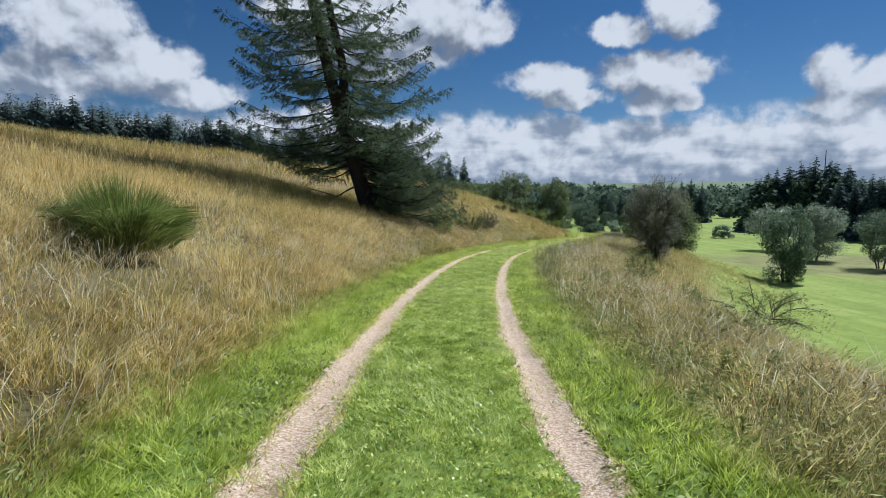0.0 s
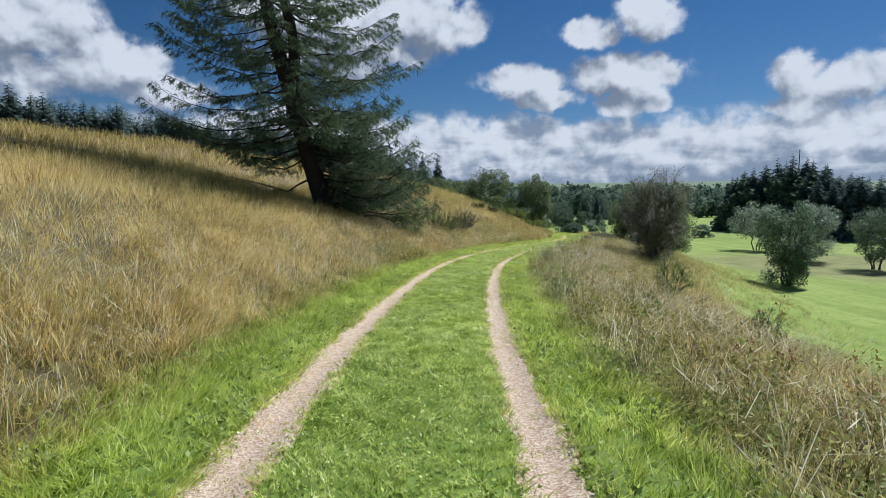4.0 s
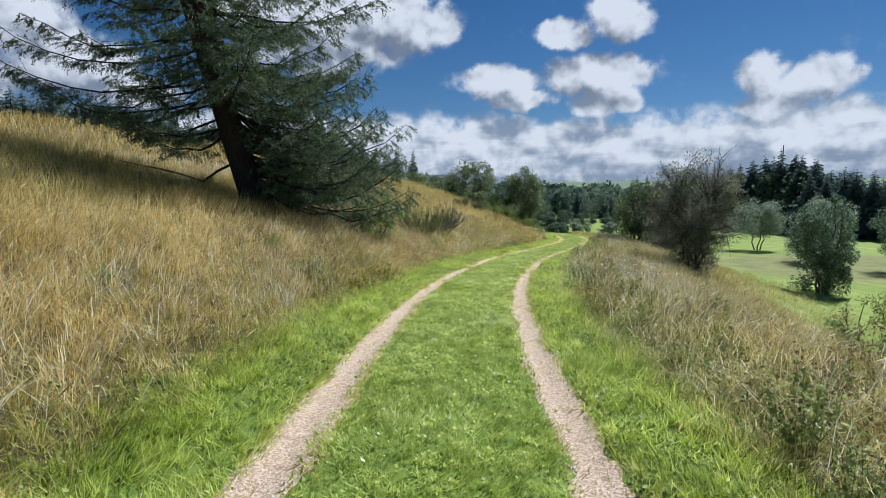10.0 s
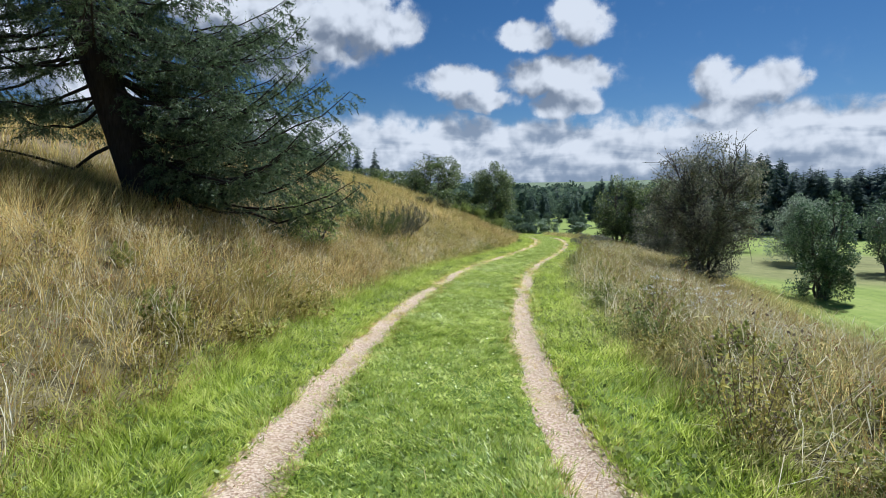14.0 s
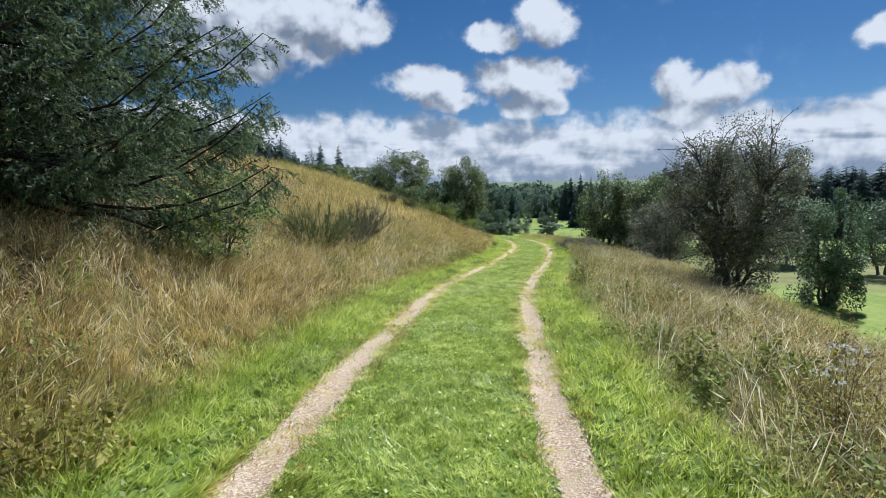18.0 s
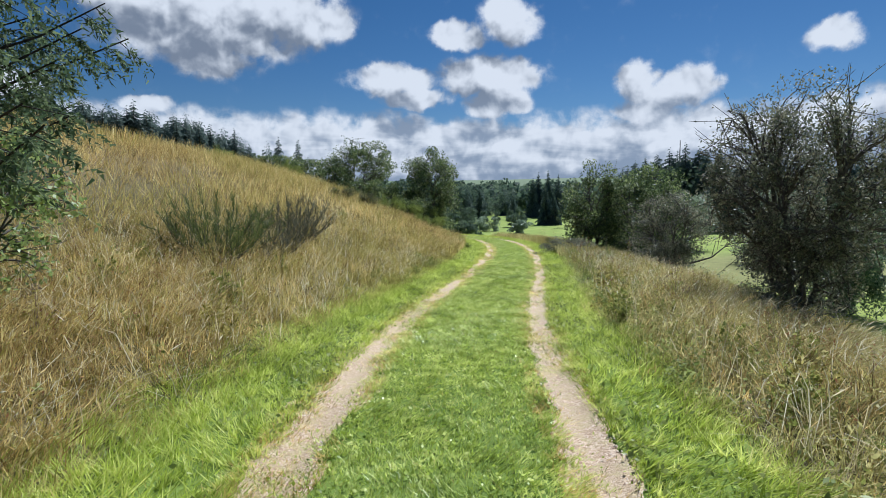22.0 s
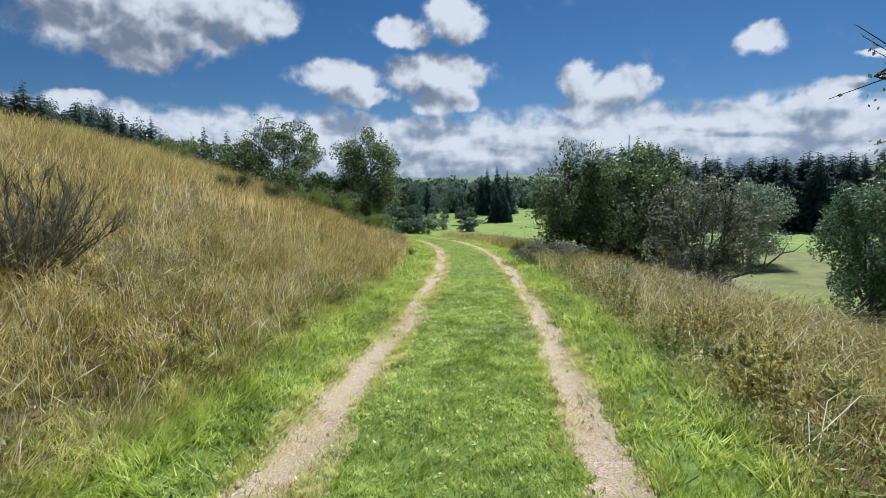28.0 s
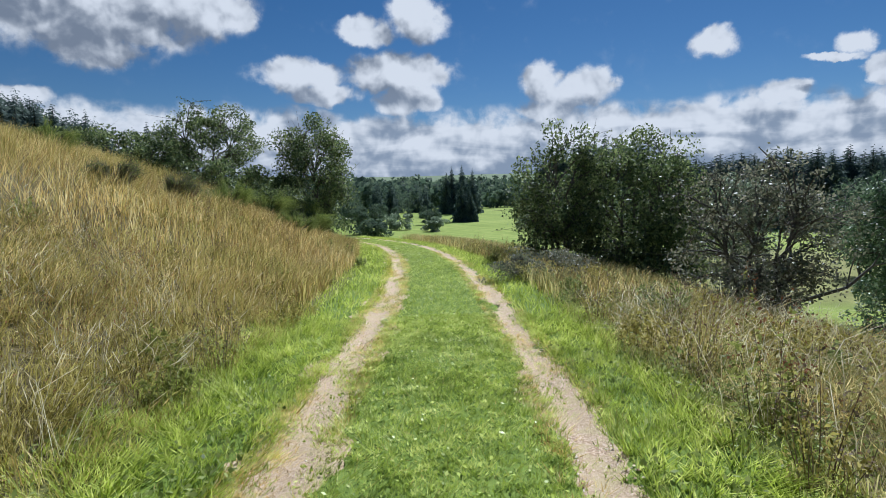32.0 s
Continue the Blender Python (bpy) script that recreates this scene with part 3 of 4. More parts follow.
# ---- the great leaning spruce beside the track ----
def great_spruce(x, y, tall=25.0):
    rng = np.random.default_rng(11)
    ob = thing("spruce_tree", x, y, "tall dark spruce with a leaning forked trunk on the grassy bank", "tree", sink=0.1)
    wood, twigs = Wood(), Wood()

    def stem(h):
        # leans over to the left, then straightens
        return np.stack([-0.33 * h + 0.0045 * h * h, 0.02 * h, h], -1)
    hs = np.linspace(0, tall, 26)
    flare = 0.46 * (1 - hs / tall) ** 0.9 + 0.22 * np.exp(-hs / 0.5) + 0.02
    wood.tube(stem(hs) - np.array([0, 0, 0.25]), flare, 14)
    hs2 = np.linspace(5.0, tall * 0.92, 18)
    fork = stem(hs2) + np.stack([0.9 * sstep(5, 9, hs2), -0.2 * sstep(5, 9, hs2), 0 * hs2], -1)
    wood.tube(fork, 0.29 * (1 - (hs2 - 5) / (tall * 0.92 - 5)) + 0.03, 10)
    base, spine, size = [], [], []
    plan = []
    # whorls of limbs, close together below, and a dense skirt on the side of the track
    h = 1.0
    while h < tall - 0.7:
        n = 8 if h < 12 else 6
        a0 = rng.uniform(0, 6.28)
        for k in range(n):
            plan.append((h + rng.uniform(-0.25, 0.25), a0 + 6.283 * k / n + rng.uniform(-0.35, 0.35), False))
        h += 0.5 + 0.012 * h
    for k in range(40):
        plan.append((rng.uniform(0.8, 5.5), rng.uniform(-0.75, 0.9), True))
    for h, a, skirt in plan:
        f = h / tall
        d = np.array([np.cos(a), np.sin(a), 0])
        bare_side = h < 2.6 and (d[0] < -0.05 or d[1] < -0.75)
        if bare_side and rng.random() < 0.55 or h < 1.7 and d[0] < 0:
            continue
        # thin on the side of the approaching track, where the trunk shows
        if d[1] < -0.5 and d[0] < 0.6 and rng.random() < (0.85 if h < 4.8 else 0.32 if h < 10 else 0.2):
            continue
        if not skirt and h < 12 and d[0] < 0.2 and rng.random() < 0.16:
            continue
        two = h > 6 and rng.random() < 0.5
        o = stem(np.array([h]))[0] + (np.array([0.9 * float(sstep(5, 9, np.array(h))), -0.2, 0]) if two else 0)
        full = 5.8 * max(1 - f ** 2.0, 0) ** 0.65 + 0.35
        full *= 1.0 + 0.12 * max(-d[0], 0) + max(d[0], 0) * (0.06 * float(sstep(0.5, 7, np.array(h))) - 0.07)
        full *= 1.0 + 0.08 * max(0.6 * d[0] - 0.8 * d[1], 0) * float(sstep(1, 5, np.array(h)))
        L = full * (rng.uniform(0.86, 1.06) if rng.random() < 0.55 else rng.uniform(0.5, 0.9))
        t = np.linspace(0, 1, 9)
        sag = L * rng.uniform(0.10, 0.26) * (1 - 0.6 * f)
        up = L * rng.uniform(0.10, 0.26)
        pts = o + d * (L * t)[:, None] + np.stack([0 * t, 0 * t, -sag * np.sin(t * 2.2) + up * t ** 3], 1)
        pts[1:-1] += rng.normal(0, 0.06, (7, 3))
        low_z = np.array([ground_z(x + p[0], y + p[1]) for p in pts]) - ground_z(x, y) + 0.35
        pts[:, 2] = np.maximum(pts[:, 2], low_z)
        limb = Wood()
        limb.tube(pts, (0.045 * (1 - f) + 0.012) * (1 - 0.9 * t) + 0.003, 5)
        limb.make("limb", M_BARK, ob)
        # side twigs in a flat fan, each hung with drooping sprays
        m = int(5.2 * L * (1.0 if h < 13 else 0.7)) + 7
        if bare_side:
            m = m // 2
        w = 0.16 + 0.84 * (np.arange(m) + rng.random(m)) / m
        i = np.minimum((w * 8).astype(int), 7)
        p0 = pts[i] + (pts[i + 1] - pts[i]) * (w * 8 - i)[:, None]
        side = np.where(rng.random(m) < 0.5, -1.0, 1.0)
        tw = (0.30 + 0.24 * (1 - w) * L) * rng.uniform(0.6, 1.25, m)
        s = np.array([-d[1], d[0], 0])[None] * side[:, None]
        e = p0 + (s * 0.8 + d[None] * 0.62) * tw[:, None]
        e[:, 2] -= rng.uniform(0.0, 0.4, m) * tw + 0.03
        for q in range(m):
            twigs.tube([p0[q], e[q]], [0.007, 0.003], 3)
        per = 9 if skirt or h < 5 and d[0] > 0.3 else 13 if h < 13 else 9
        u = rng.random((m, per)) ** 0.8
        b = (p0[:, None] + (e - p0)[:, None] * u[..., None]).reshape(-1, 3)
        g = np.stack([rng.normal(0, 0.35, m * per), rng.normal(0, 0.35, m * per), -rng.uniform(0.15, 1.0, m * per)], 1)
        g += np.repeat((e - p0) / tw[:, None], per, 0) * rng.uniform(0.3, 1.2, (m * per, 1))
        base.append(b), spine.append(g), size.append(rng.uniform(0.12, 0.36, m * per) * (1.15 - 0.5 * f))
        # the limb's own tip
        v = rng.random(12)[:, None]
        base.append(pts[-1] + (pts[-3] - pts[-1]) * v), spine.append((pts[-1] - pts[-2])[None] / L * 6 + rng.normal(0, 0.4, (12, 3))), size.append(rng.uniform(0.12, 0.3, 12))
    B, D, S = np.concatenate(base), np.concatenate(spine), np.concatenate(size)[:, None]
    D /= np.linalg.norm(D, axis=1, keepdims=True)
    n = len(B)
    V = []
    # needles: slim slivers, herringbone along each spray
    for r in range(7):
        E = D + rand_dirs(rng, n) * 1.1
        E /= np.linalg.norm(E, axis=1, keepdims=True)
        c = np.cross(E, rand_dirs(rng, n))
        c /= np.linalg.norm(c, axis=1, keepdims=True) + 1e-9
        o = B + D * S * (r + rng.random((n, 1))) / 7.0
        L, w = rng.uniform(0.05, 0.11, n)[:, None], rng.uniform(0.010, 0.018, n)[:, None]
        V.append(np.stack([o + c * w, o + E * L, o - c * w], 1))
    V = np.concatenate(V).reshape(-1, 3)
    wood.make("trunk", M_BARK, ob, "dark leaning forked trunk")
    twigs.make("twig_work", M_BARK, ob)
    part("foliage", V, np.arange(len(V)), np.full(len(V) // 3, 3), M_SPRUCE, ob, "hanging sprays of dark green needles")
    return ob


great_spruce(-4.3, 34.2)
bush("young_ash", 0.0, 33.6, "young light green broadleaved shrub at the foot of the spruce", "bush", 20, 2.1, 2.3, 60, 4200, 0.07, M_BUSHLIGHT,
     low=0.0, spread=0.13, stems=5, bare=0.4, shape=0.8)

# ---- hawthorns and other bushes along the track ----
bush("hawthorn_bush", 13.8, 37.0, "tall hawthorn bush with sparse reddish-brown leaves and bare twigs", "bush", 21, 5.6, 4.3, 200, 52000, 0.066, M_HAWTHORN,
     low=0.0, spread=0.11, stems=8, bare=0.32, twigs=5, shape=1.7, skirt=0.2)
old_thorn = bush("hawthorn_bush", 17.0, 45.6, "old twiggy hawthorn with thin foliage and a dead branch", "bush", 22, 3.5, 3.6, 120, 14000, 0.075, M_HAWTHORN,
                 low=0.0, spread=0.115, stems=9, bare=0.45, shape=1.0, trunk_r=0.05, skirt=0.2)
snag = Wood()
snag.tube([(0.6, -0.5, 0.5), (1.2, -0.9, 0.75), (1.6, -1.1, 1.15), (1.8, -1.2, 1.6)], [0.035, 0.03, 0.02, 0.009], 6)
snag.tube([(1.6, -1.1, 1.15), (1.9, -1.2, 1.2), (2.1, -1.3, 1.4)], [0.018, 0.013, 0.006], 5)
snag.tube([(1.2, -0.9, 0.75), (1.3, -0.9, 1.1), (1.3, -1.0, 1.45)], [0.015, 0.012, 0.005], 5)
snag.make("dead_branch", M_TWIG, old_thorn, "bare dead branch reaching out sideways")
bush("thorn_bush", 21.2, 53.2, "dense rounded green thorn bush in a hedge group", "bush", 23, 5.5, 5.6, 170, 33000, 0.125, M_THORNGREEN,
     low=0.0, spread=0.14, stems=7, bare=0.15, group="bushes in the hedge group", shape=0.3)
bush("thorn_bush", 18.9, 54.6, "dark upright thorn bush in a hedge group", "bush", 24, 5.2, 3.8, 90, 14000, 0.12, M_THORNGREEN,
     low=0.0, spread=0.15, stems=5, bare=0.15, group="bushes in the hedge group", shape=0.3)
bush("bramble_bush", 14.6, 49.2, "low tangled bramble bush at the edge of the track", "bush", 28, 0.9, 2.4, 40, 4500, 0.06, M_HAWTHORN, low=0.0, spread=0.16, stems=6, bare=0.3, shape=0.2)
bush("round_tree", 13.2, 67.3, "small round-crowned green tree at the foot of the bank", "tree", 26, 6.2, 4.6, 90, 20000, 0.13, M_THORNGREEN,
     low=0.04, spread=0.15, stems=3, bare=0.1, shape=0.8)
bush("thorn_tree", 8.0, 71.0, "spreading thorn tree with an open crown on the bank", "tree", 27, 5.0, 6.0, 90, 19000, 0.12, M_THORNGREEN,
     low=0.12, spread=0.11, stems=4, bare=0.25, shape=0.6, lean=(0.8, 0))

thicket = bush("thicket_bush", 9.6, 67.0, "dark green scrub bush on the foot of the bank", "bush", 29, 2.4, 3.6, 40, 2600, 0.16, M_THORNGREEN, low=0.0, spread=0.17, stems=5,
               shape=0.3, group="scrub on the bank", twigs=1)
for k, (bx, by, bk) in enumerate([(11.0, 68.5, 1.1), (12.0, 65.0, 0.8), (6.2, 69.0, 1.0), (4.2, 72.5, 1.15), (10.6, 64.0, 0.75), (8.2, 65.6, 0.8), (2.0, 74.0, 1.0), (14.2, 71.0, 1.1)]):
    copy_thing(thicket, pose(bx, by, ground_z(bx, by) - 0.05, 0, 0, 70 * k)).scale = (bk, bk, bk)

# ---- willows on the meadow ----
bush("willow_tree", 30.2, 49.4, "dense dark green willow standing on the meadow", "tree", 31, 7.3, 4.5, 75, 22000, 0.17, M_WILLOW, low=0.0, spread=0.13, bare=0.12,
     stems=6, shape=0.2, group="willows on the meadow", slim=0.4)
bush("willow_tree", 45.6, 69.0, "rounded willow with a short trunk on the meadow", "tree", 32, 7.3, 6.4, 110, 17000, 0.19, M_SALLOW, low=0.03, spread=0.15, stems=3, shape=0.3,
     group="willows on the meadow", slim=0.4)
bush("grey_willow", 50.0, 86.0, "silvery grey willow on the meadow", "tree", 33, 7.6, 8.4, 80, 10000, 0.24, M_SALLOW, low=0.12, spread=0.15, stems=3,
     group="willows on the meadow", slim=0.4)
bush("willow_tree", 47.0, 60.5, "broad green willow on the meadow", "tree", 34, 7.0, 6.0, 70, 10000, 0.2, M_WILLOW, low=0.05, spread=0.15, stems=4,
     group="willows on the meadow", slim=0.4)


# ---- brooms: tufts of thin upright rods ----
def broom(x, y, label, seed, tall, wide, rods, mat, green=None, lean=(0, 0), name="broom_bush"):
    rng = np.random.default_rng(seed)
    ob = thing(name, x, y, label, "bush", sink=0.03)
    wood = Wood()
    V, F, S, n0 = [], [], [], 0
    for k in range(9):
        a = rng.uniform(0, 6.28)
        e = np.array([np.cos(a) * wide * 0.28, np.sin(a) * wide * 0.28, tall * 0.5])
        t = np.linspace(0, 1, 5)[:, None]
        wood.tube(e * t + rng.normal(0, 0.03, (5, 3)) * t, 0.022 * (1 - 0.7 * t[:, 0]), 5)
    wood.make("stool", M_TWIG, ob)
    sprays = max(10, rods // 130)
    own = rng.integers(0, sprays, rods)
    ta, tr, th = rng.uniform(0, 6.28, sprays), np.sqrt(rng.random(sprays)) * wide / 2, rng.uniform(0.7, 1.15, sprays)
    a, r = ta[own] + rng.normal(0, 0.16, rods), np.clip(tr[own] + rng.normal(0, 0.09 * wide / 2, rods), 0, wide / 2)
    base = np.stack([np.cos(a) * r * 0.55, np.sin(a) * r * 0.55, rng.uniform(0.05, 0.5, rods) * tall], 1)
    out = np.stack([np.cos(a) * r, np.sin(a) * r, tall * th[own] * (0.45 + 0.6 * rng.random(rods)) * np.sqrt(np.clip(1 - (r / wide * 1.75) ** 2, 0.1, 1))], 1)
    out[:, :2] += np.array(lean) + rng.normal(0, 0.10, (rods, 2))
    out[:, 2] = np.maximum(out[:, 2], base[:, 2] + 0.15)
    side = np.cross(out - base, rand_dirs(rng, rods))
    side /= np.linalg.norm(side, axis=1, keepdims=True)
    w = rng.uniform(0.002, 0.006, rods)[:, None]
    mid = (base + out) / 2 + np.array([0, 0, 0.06])
    v = np.stack([base - side * w, base + side * w, mid + side * w, out, mid - side * w], 1).reshape(-1, 3)
    i = np.arange(rods)[:, None] * 5
    f = np.concatenate([i + np.array([[0, 1, 2, 4]]), i + np.array([[4, 2, 3]])], 1).ravel()
    part("branchwork", v, f, np.tile([4, 3], rods), mat, ob)
    if green:
        P = out + (base - out) * rng.uniform(0, 0.5, (rods, 1)) + rng.normal(0, 0.04, (rods, 3))
        part("foliage", *leaf_arrays(rng, P, 0.05, -0.4, 0.35), green, ob)
    return ob


broom(-5.45, 9.7, "bright green broom bush in dry grass", 41, 1.42, 2.6, 8500, M_BROOM)
def fan_broom(x, y, label, seed, tall, wide, stems, rods, mat):
    """An old broom: woody stems fanning out from the root, each ending in a brush of thin upright rods."""
    rng = np.random.default_rng(seed)
    ob = thing("broom_bush", x, y, label, "bush", sink=0.03)
    lines = []
    for k in range(stems):
        a, r = 2.4 * k + rng.uniform(-0.4, 0.4), wide / 2 * math.sqrt((k + 0.5) / stems)
        tip = np.array([math.cos(a) * r, math.sin(a) * r, tall * rng.uniform(0.72, 1.0) * math.sqrt(max(1 - (r / wide * 1.5) ** 2, 0.25))])
        t = np.linspace(0, 1, 7)[:, None]
        pts = tip * np.concatenate([t ** 0.75, t ** 0.75, t ** 1.2], 1) + rng.normal(0, 0.05, (7, 3)) * t
        one = Wood()
        one.tube(pts, 0.012 * (1 - 0.8 * t[:, 0]), 5)
        one.make("stem", M_TWIG, ob)
        lines.append(pts)
    lines = np.array(lines)
    own, w = rng.integers(0, stems, rods), 0.25 + 0.75 * rng.random(rods)
    i = np.minimum((w * 6).astype(int), 5)
    run = lines[own, i + 1] - lines[own, i]
    base = lines[own, i] + run * (w * 6 - i)[:, None]
    d = run / (np.linalg.norm(run, axis=1, keepdims=True) + 1e-9) * 0.5 + np.array([0, 0, 0.5]) + rng.normal(0, 0.42, (rods, 3))
    d /= np.linalg.norm(d, axis=1, keepdims=True)
    L = (rng.uniform(0.08, 0.34, rods) * tall / 1.5)[:, None]
    side = np.cross(d, rand_dirs(rng, rods))
    side /= np.linalg.norm(side, axis=1, keepdims=True) + 1e-9
    wd = rng.uniform(0.0018, 0.004, rods)[:, None]
    mid = base + d * L * 0.5 + rng.normal(0, 0.015, (rods, 3))
    v = np.stack([base - side * wd, base + side * wd, mid + side * wd, base + d * L, mid - side * wd], 1).reshape(-1, 3)
    q = np.arange(rods)[:, None] * 5
    part("branchwork", v, np.concatenate([q + np.array([[0, 1, 2, 4]]), q + np.array([[4, 2, 3]])], 1).ravel(), np.tile([4, 3], rods), mat, ob)
    return ob


fan_broom(3.2, 41.9, "old grey-brown broom bush fanning out over dry grass", 42, 1.4, 2.3, 46, 4200, M_BROWNBROOM)
fan_broom(2.75, 39.8, "half-dead brown broom bush in the dry grass of the bank", 44, 1.15, 2.0, 34, 3000, M_BROWNBROOM)
fan_broom(1.75, 38.4, "dark green broom bush fanning out on the bank", 43, 1.4, 2.7, 44, 6000, M_DARKBROOM)
for k, (bx, by, bh, bw, nl, bare, label) in enumerate([
        (6.5, 18.7, 1.5, 1.1, 1500, 0.4, "young green broom above the meadow edge"), (7.3, 20.4, 1.3, 1.3, 1900, 0.4, "young leaning broom above the meadow edge"),
        (6.4, 14.6, 0.9, 0.7, 600, 0.4, "low broom seedling at the meadow edge"), (7.6, 17.0, 0.8, 0.7, 500, 0.4, "low broom seedling at the meadow edge"),
        (5.3, 9.4, 1.3, 1.9, 700, 0.8, "bare twiggy broom at the meadow edge"), (6.4, 10.8, 1.35, 1.5, 800, 0.8, "grey-green twiggy broom at the meadow edge")]):
    bush("broom_bush", bx, by, label, "bush", 140 + k, bh, bw, 26, nl, 0.05, M_BROOM, low=0.1, spread=0.13, stems=5, bare=bare, slim=0.3, shape=1.2, trunk_r=0.03, twig_mat=M_BROWNBROOM)
for k, (bx, by, bh, bw) in enumerate([(7.0, 57.5, 1.0, 1.6), (5.6, 55.5, 0.9, 1.5), (8.6, 60.0, 1.3, 2.6), (10.2, 63.5, 1.5, 3.2), (11.0, 60.2, 1.1, 2.0), (12.2, 64.5, 1.6, 2.6), (3.0, 62.0, 1.3, 2.2), (-1.0, 64.0, 1.2, 2.0)]):
    broom(bx, by, "dark green broom bush on the grassy bank", 60 + k, bh, bw, 1500, M_BROOM if k > 1 else M_BROWNBROOM, M_BROOM)

# ---- woods on the ridge, across the meadow and in the valley ----
rngw = np.random.default_rng(77)
firs = [conifer("spruce_tree", -300 - 20 * k, -200, "dark spruce in a plantation", 80 + k, 13.0, 5.4 + 0.5 * k, M_HAZESPRUCE, "spruces of the woods") for k in range(4)]
oaks = [bush("woodland_tree", -300 - 20 * k, -240, "dark green broadleaved tree in the woods", "tree", 90 + k, 11.0, 8.6, 34, 2300, 0.62, M_WOODS, low=0.0, spread=0.2, stems=3, shape=0.2, twigs=0,
             group="broadleaved trees of the woods", slim=0.8) for k in range(4)]
used = set()


def plant(kind, x, y, k, sx=1.0, heap=None):
    src = kind[int(rngw.integers(0, len(kind)))]
    if heap is not None:
        leaf = [c for c in src.children if c.name.split(".")[0] in ("crown", "foliage")][0].data
        co = np.empty(len(leaf.vertices) * 3, np.float32)
        leaf.vertices.foreach_get("co", co)
        a = rngw.uniform(0, 6.28)
        turn = np.array([[np.cos(a), np.sin(a), 0], [-np.sin(a), np.cos(a), 0], [0, 0, 1]])
        heap.setdefault(len(leaf.polygons[0].vertices), []).append(co.reshape(-1, len(leaf.polygons[0].vertices), 3)[::2 + (len(leaf.polygons) > 1200)].reshape(-1, 3) * np.array([k * sx, k * sx, k]) @ turn + np.array([x, y, ground_z(x, y) - 0.3]))
        return None
    m = pose(x, y, ground_z(x, y) - 0.3, 0, 0, float(rngw.uniform(0, 360)))
    if id(src) not in used:
        used.add(id(src))
        src.matrix_basis = m @ Matrix.Diagonal((k * sx, k * sx, k, 1))
        return src
    ob = copy_thing(src, m)
    ob.scale = (k * sx, k * sx, k)
    return ob


def belt(pts, n, deep, kinds, k_lo, k_hi, sx=1.0, heap=None):
    pts = np.array(pts, float)
    seg = np.linalg.norm(np.diff(pts, axis=0), axis=1)
    acc = np.concatenate([[0], np.cumsum(seg)])
    for j in range(n):
        s = (j + rngw.random()) / n * acc[-1]
        i = min(int(np.searchsorted(acc, s)) - 1, len(seg) - 1)
        i = max(i, 0)
        p = pts[i] + (pts[i + 1] - pts[i]) * (s - acc[i]) / seg[i]
        d = (pts[i + 1] - pts[i]) / seg[i]
        q = p + np.array([-d[1], d[0]]) * rngw.uniform(0, deep)
        plant(kinds[int(rngw.random() * len(kinds))], q[0], q[1], float(rngw.uniform(k_lo, k_hi)), sx, heap)


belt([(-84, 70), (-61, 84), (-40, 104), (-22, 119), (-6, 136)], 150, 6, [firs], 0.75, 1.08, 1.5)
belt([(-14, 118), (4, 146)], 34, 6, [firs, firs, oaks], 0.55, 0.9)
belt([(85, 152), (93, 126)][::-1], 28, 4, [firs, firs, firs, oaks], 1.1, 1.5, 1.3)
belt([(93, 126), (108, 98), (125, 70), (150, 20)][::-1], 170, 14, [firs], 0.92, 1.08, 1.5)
belt([(84, 150), (97, 112), (125, 60)][::-1], 22, 4, [oaks], 0.6, 0.85)
belt([(12, 120), (40, 165), (75, 190)], 34, 14, [oaks], 0.3, 0.5)
# woods behind the first rows, too thick to tell tree from tree
ridge, valley = {}, {}
belt([(-100, 62), (-61, 86), (-40, 106), (-22, 122), (0, 150)], 330, 16, [firs], 0.9, 1.12, 1.5, ridge)
belt([(60, 300), (140, 280), (240, 210)], 60, 60, [oaks, oaks, firs], 0.7, 1.1, 1.0, valley)
belt([(-10, 250), (60, 230), (110, 240)], 56, 50, [oaks, oaks, firs], 0.6, 1.05, 1.0, valley)
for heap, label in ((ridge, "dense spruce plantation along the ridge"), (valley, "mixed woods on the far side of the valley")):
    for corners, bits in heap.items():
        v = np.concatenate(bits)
        tagged(mesh_object("far_woods", v, np.arange(len(v)), np.full(len(v) // corners, corners), M_HAZESPRUCE if corners == 3 else M_WOODS), label, "woods", kind="stuff")

# the wooded slopes beyond the valley, too far to tell tree from tree
nw = 1300
wa, wr = np.radians(rngw.uniform(-6, 62, nw)), rngw.uniform(290, 560, nw)
wx, wy = np.sin(wa) * wr, np.cos(wa) * wr
ok = bumps(wx * 0.02 + 3, wy * 0.02) > -0.35
wx, wy = wx[ok], wy[ok]
wz = height(wx, wy)
wh = rngw.uniform(7, 15, len(wx))
per = 46
g = rngw.normal(0, 1, (len(wx), per, 3))
g /= np.linalg.norm(g, axis=2, keepdims=True)
g *= rngw.uniform(0.5, 1, (len(wx), per, 1))
g = g * np.stack([wh * 0.42, wh * 0.42, wh * 0.5], 1)[:, None] + np.stack([wx, wy, wz + wh * 0.48], 1)[:, None]
v, f, n = leaf_arrays(rngw, g.reshape(-1, 3), 3.0, 0.2, 0.8)
tagged(mesh_object("far_woods", v, f, n, M_WOODS), "dark green mixed woods on the slopes beyond the valley", "woods", kind="stuff")
for px, py, pk in [(5.4, 150, 1.3), (1.5, 148, 1.2), (-6, 138, 1.05), (93, 214, 1.35), (98, 216, 1.25), (88, 216, 1.15), (91, 218, 1.3), (64, 205, 0.9), (96, 212, 1.1), (65, 157, 0.8), (67.5, 158, 0.72), (66.5, 155, 0.6)]:
    plant([firs[0]], px, py, pk)
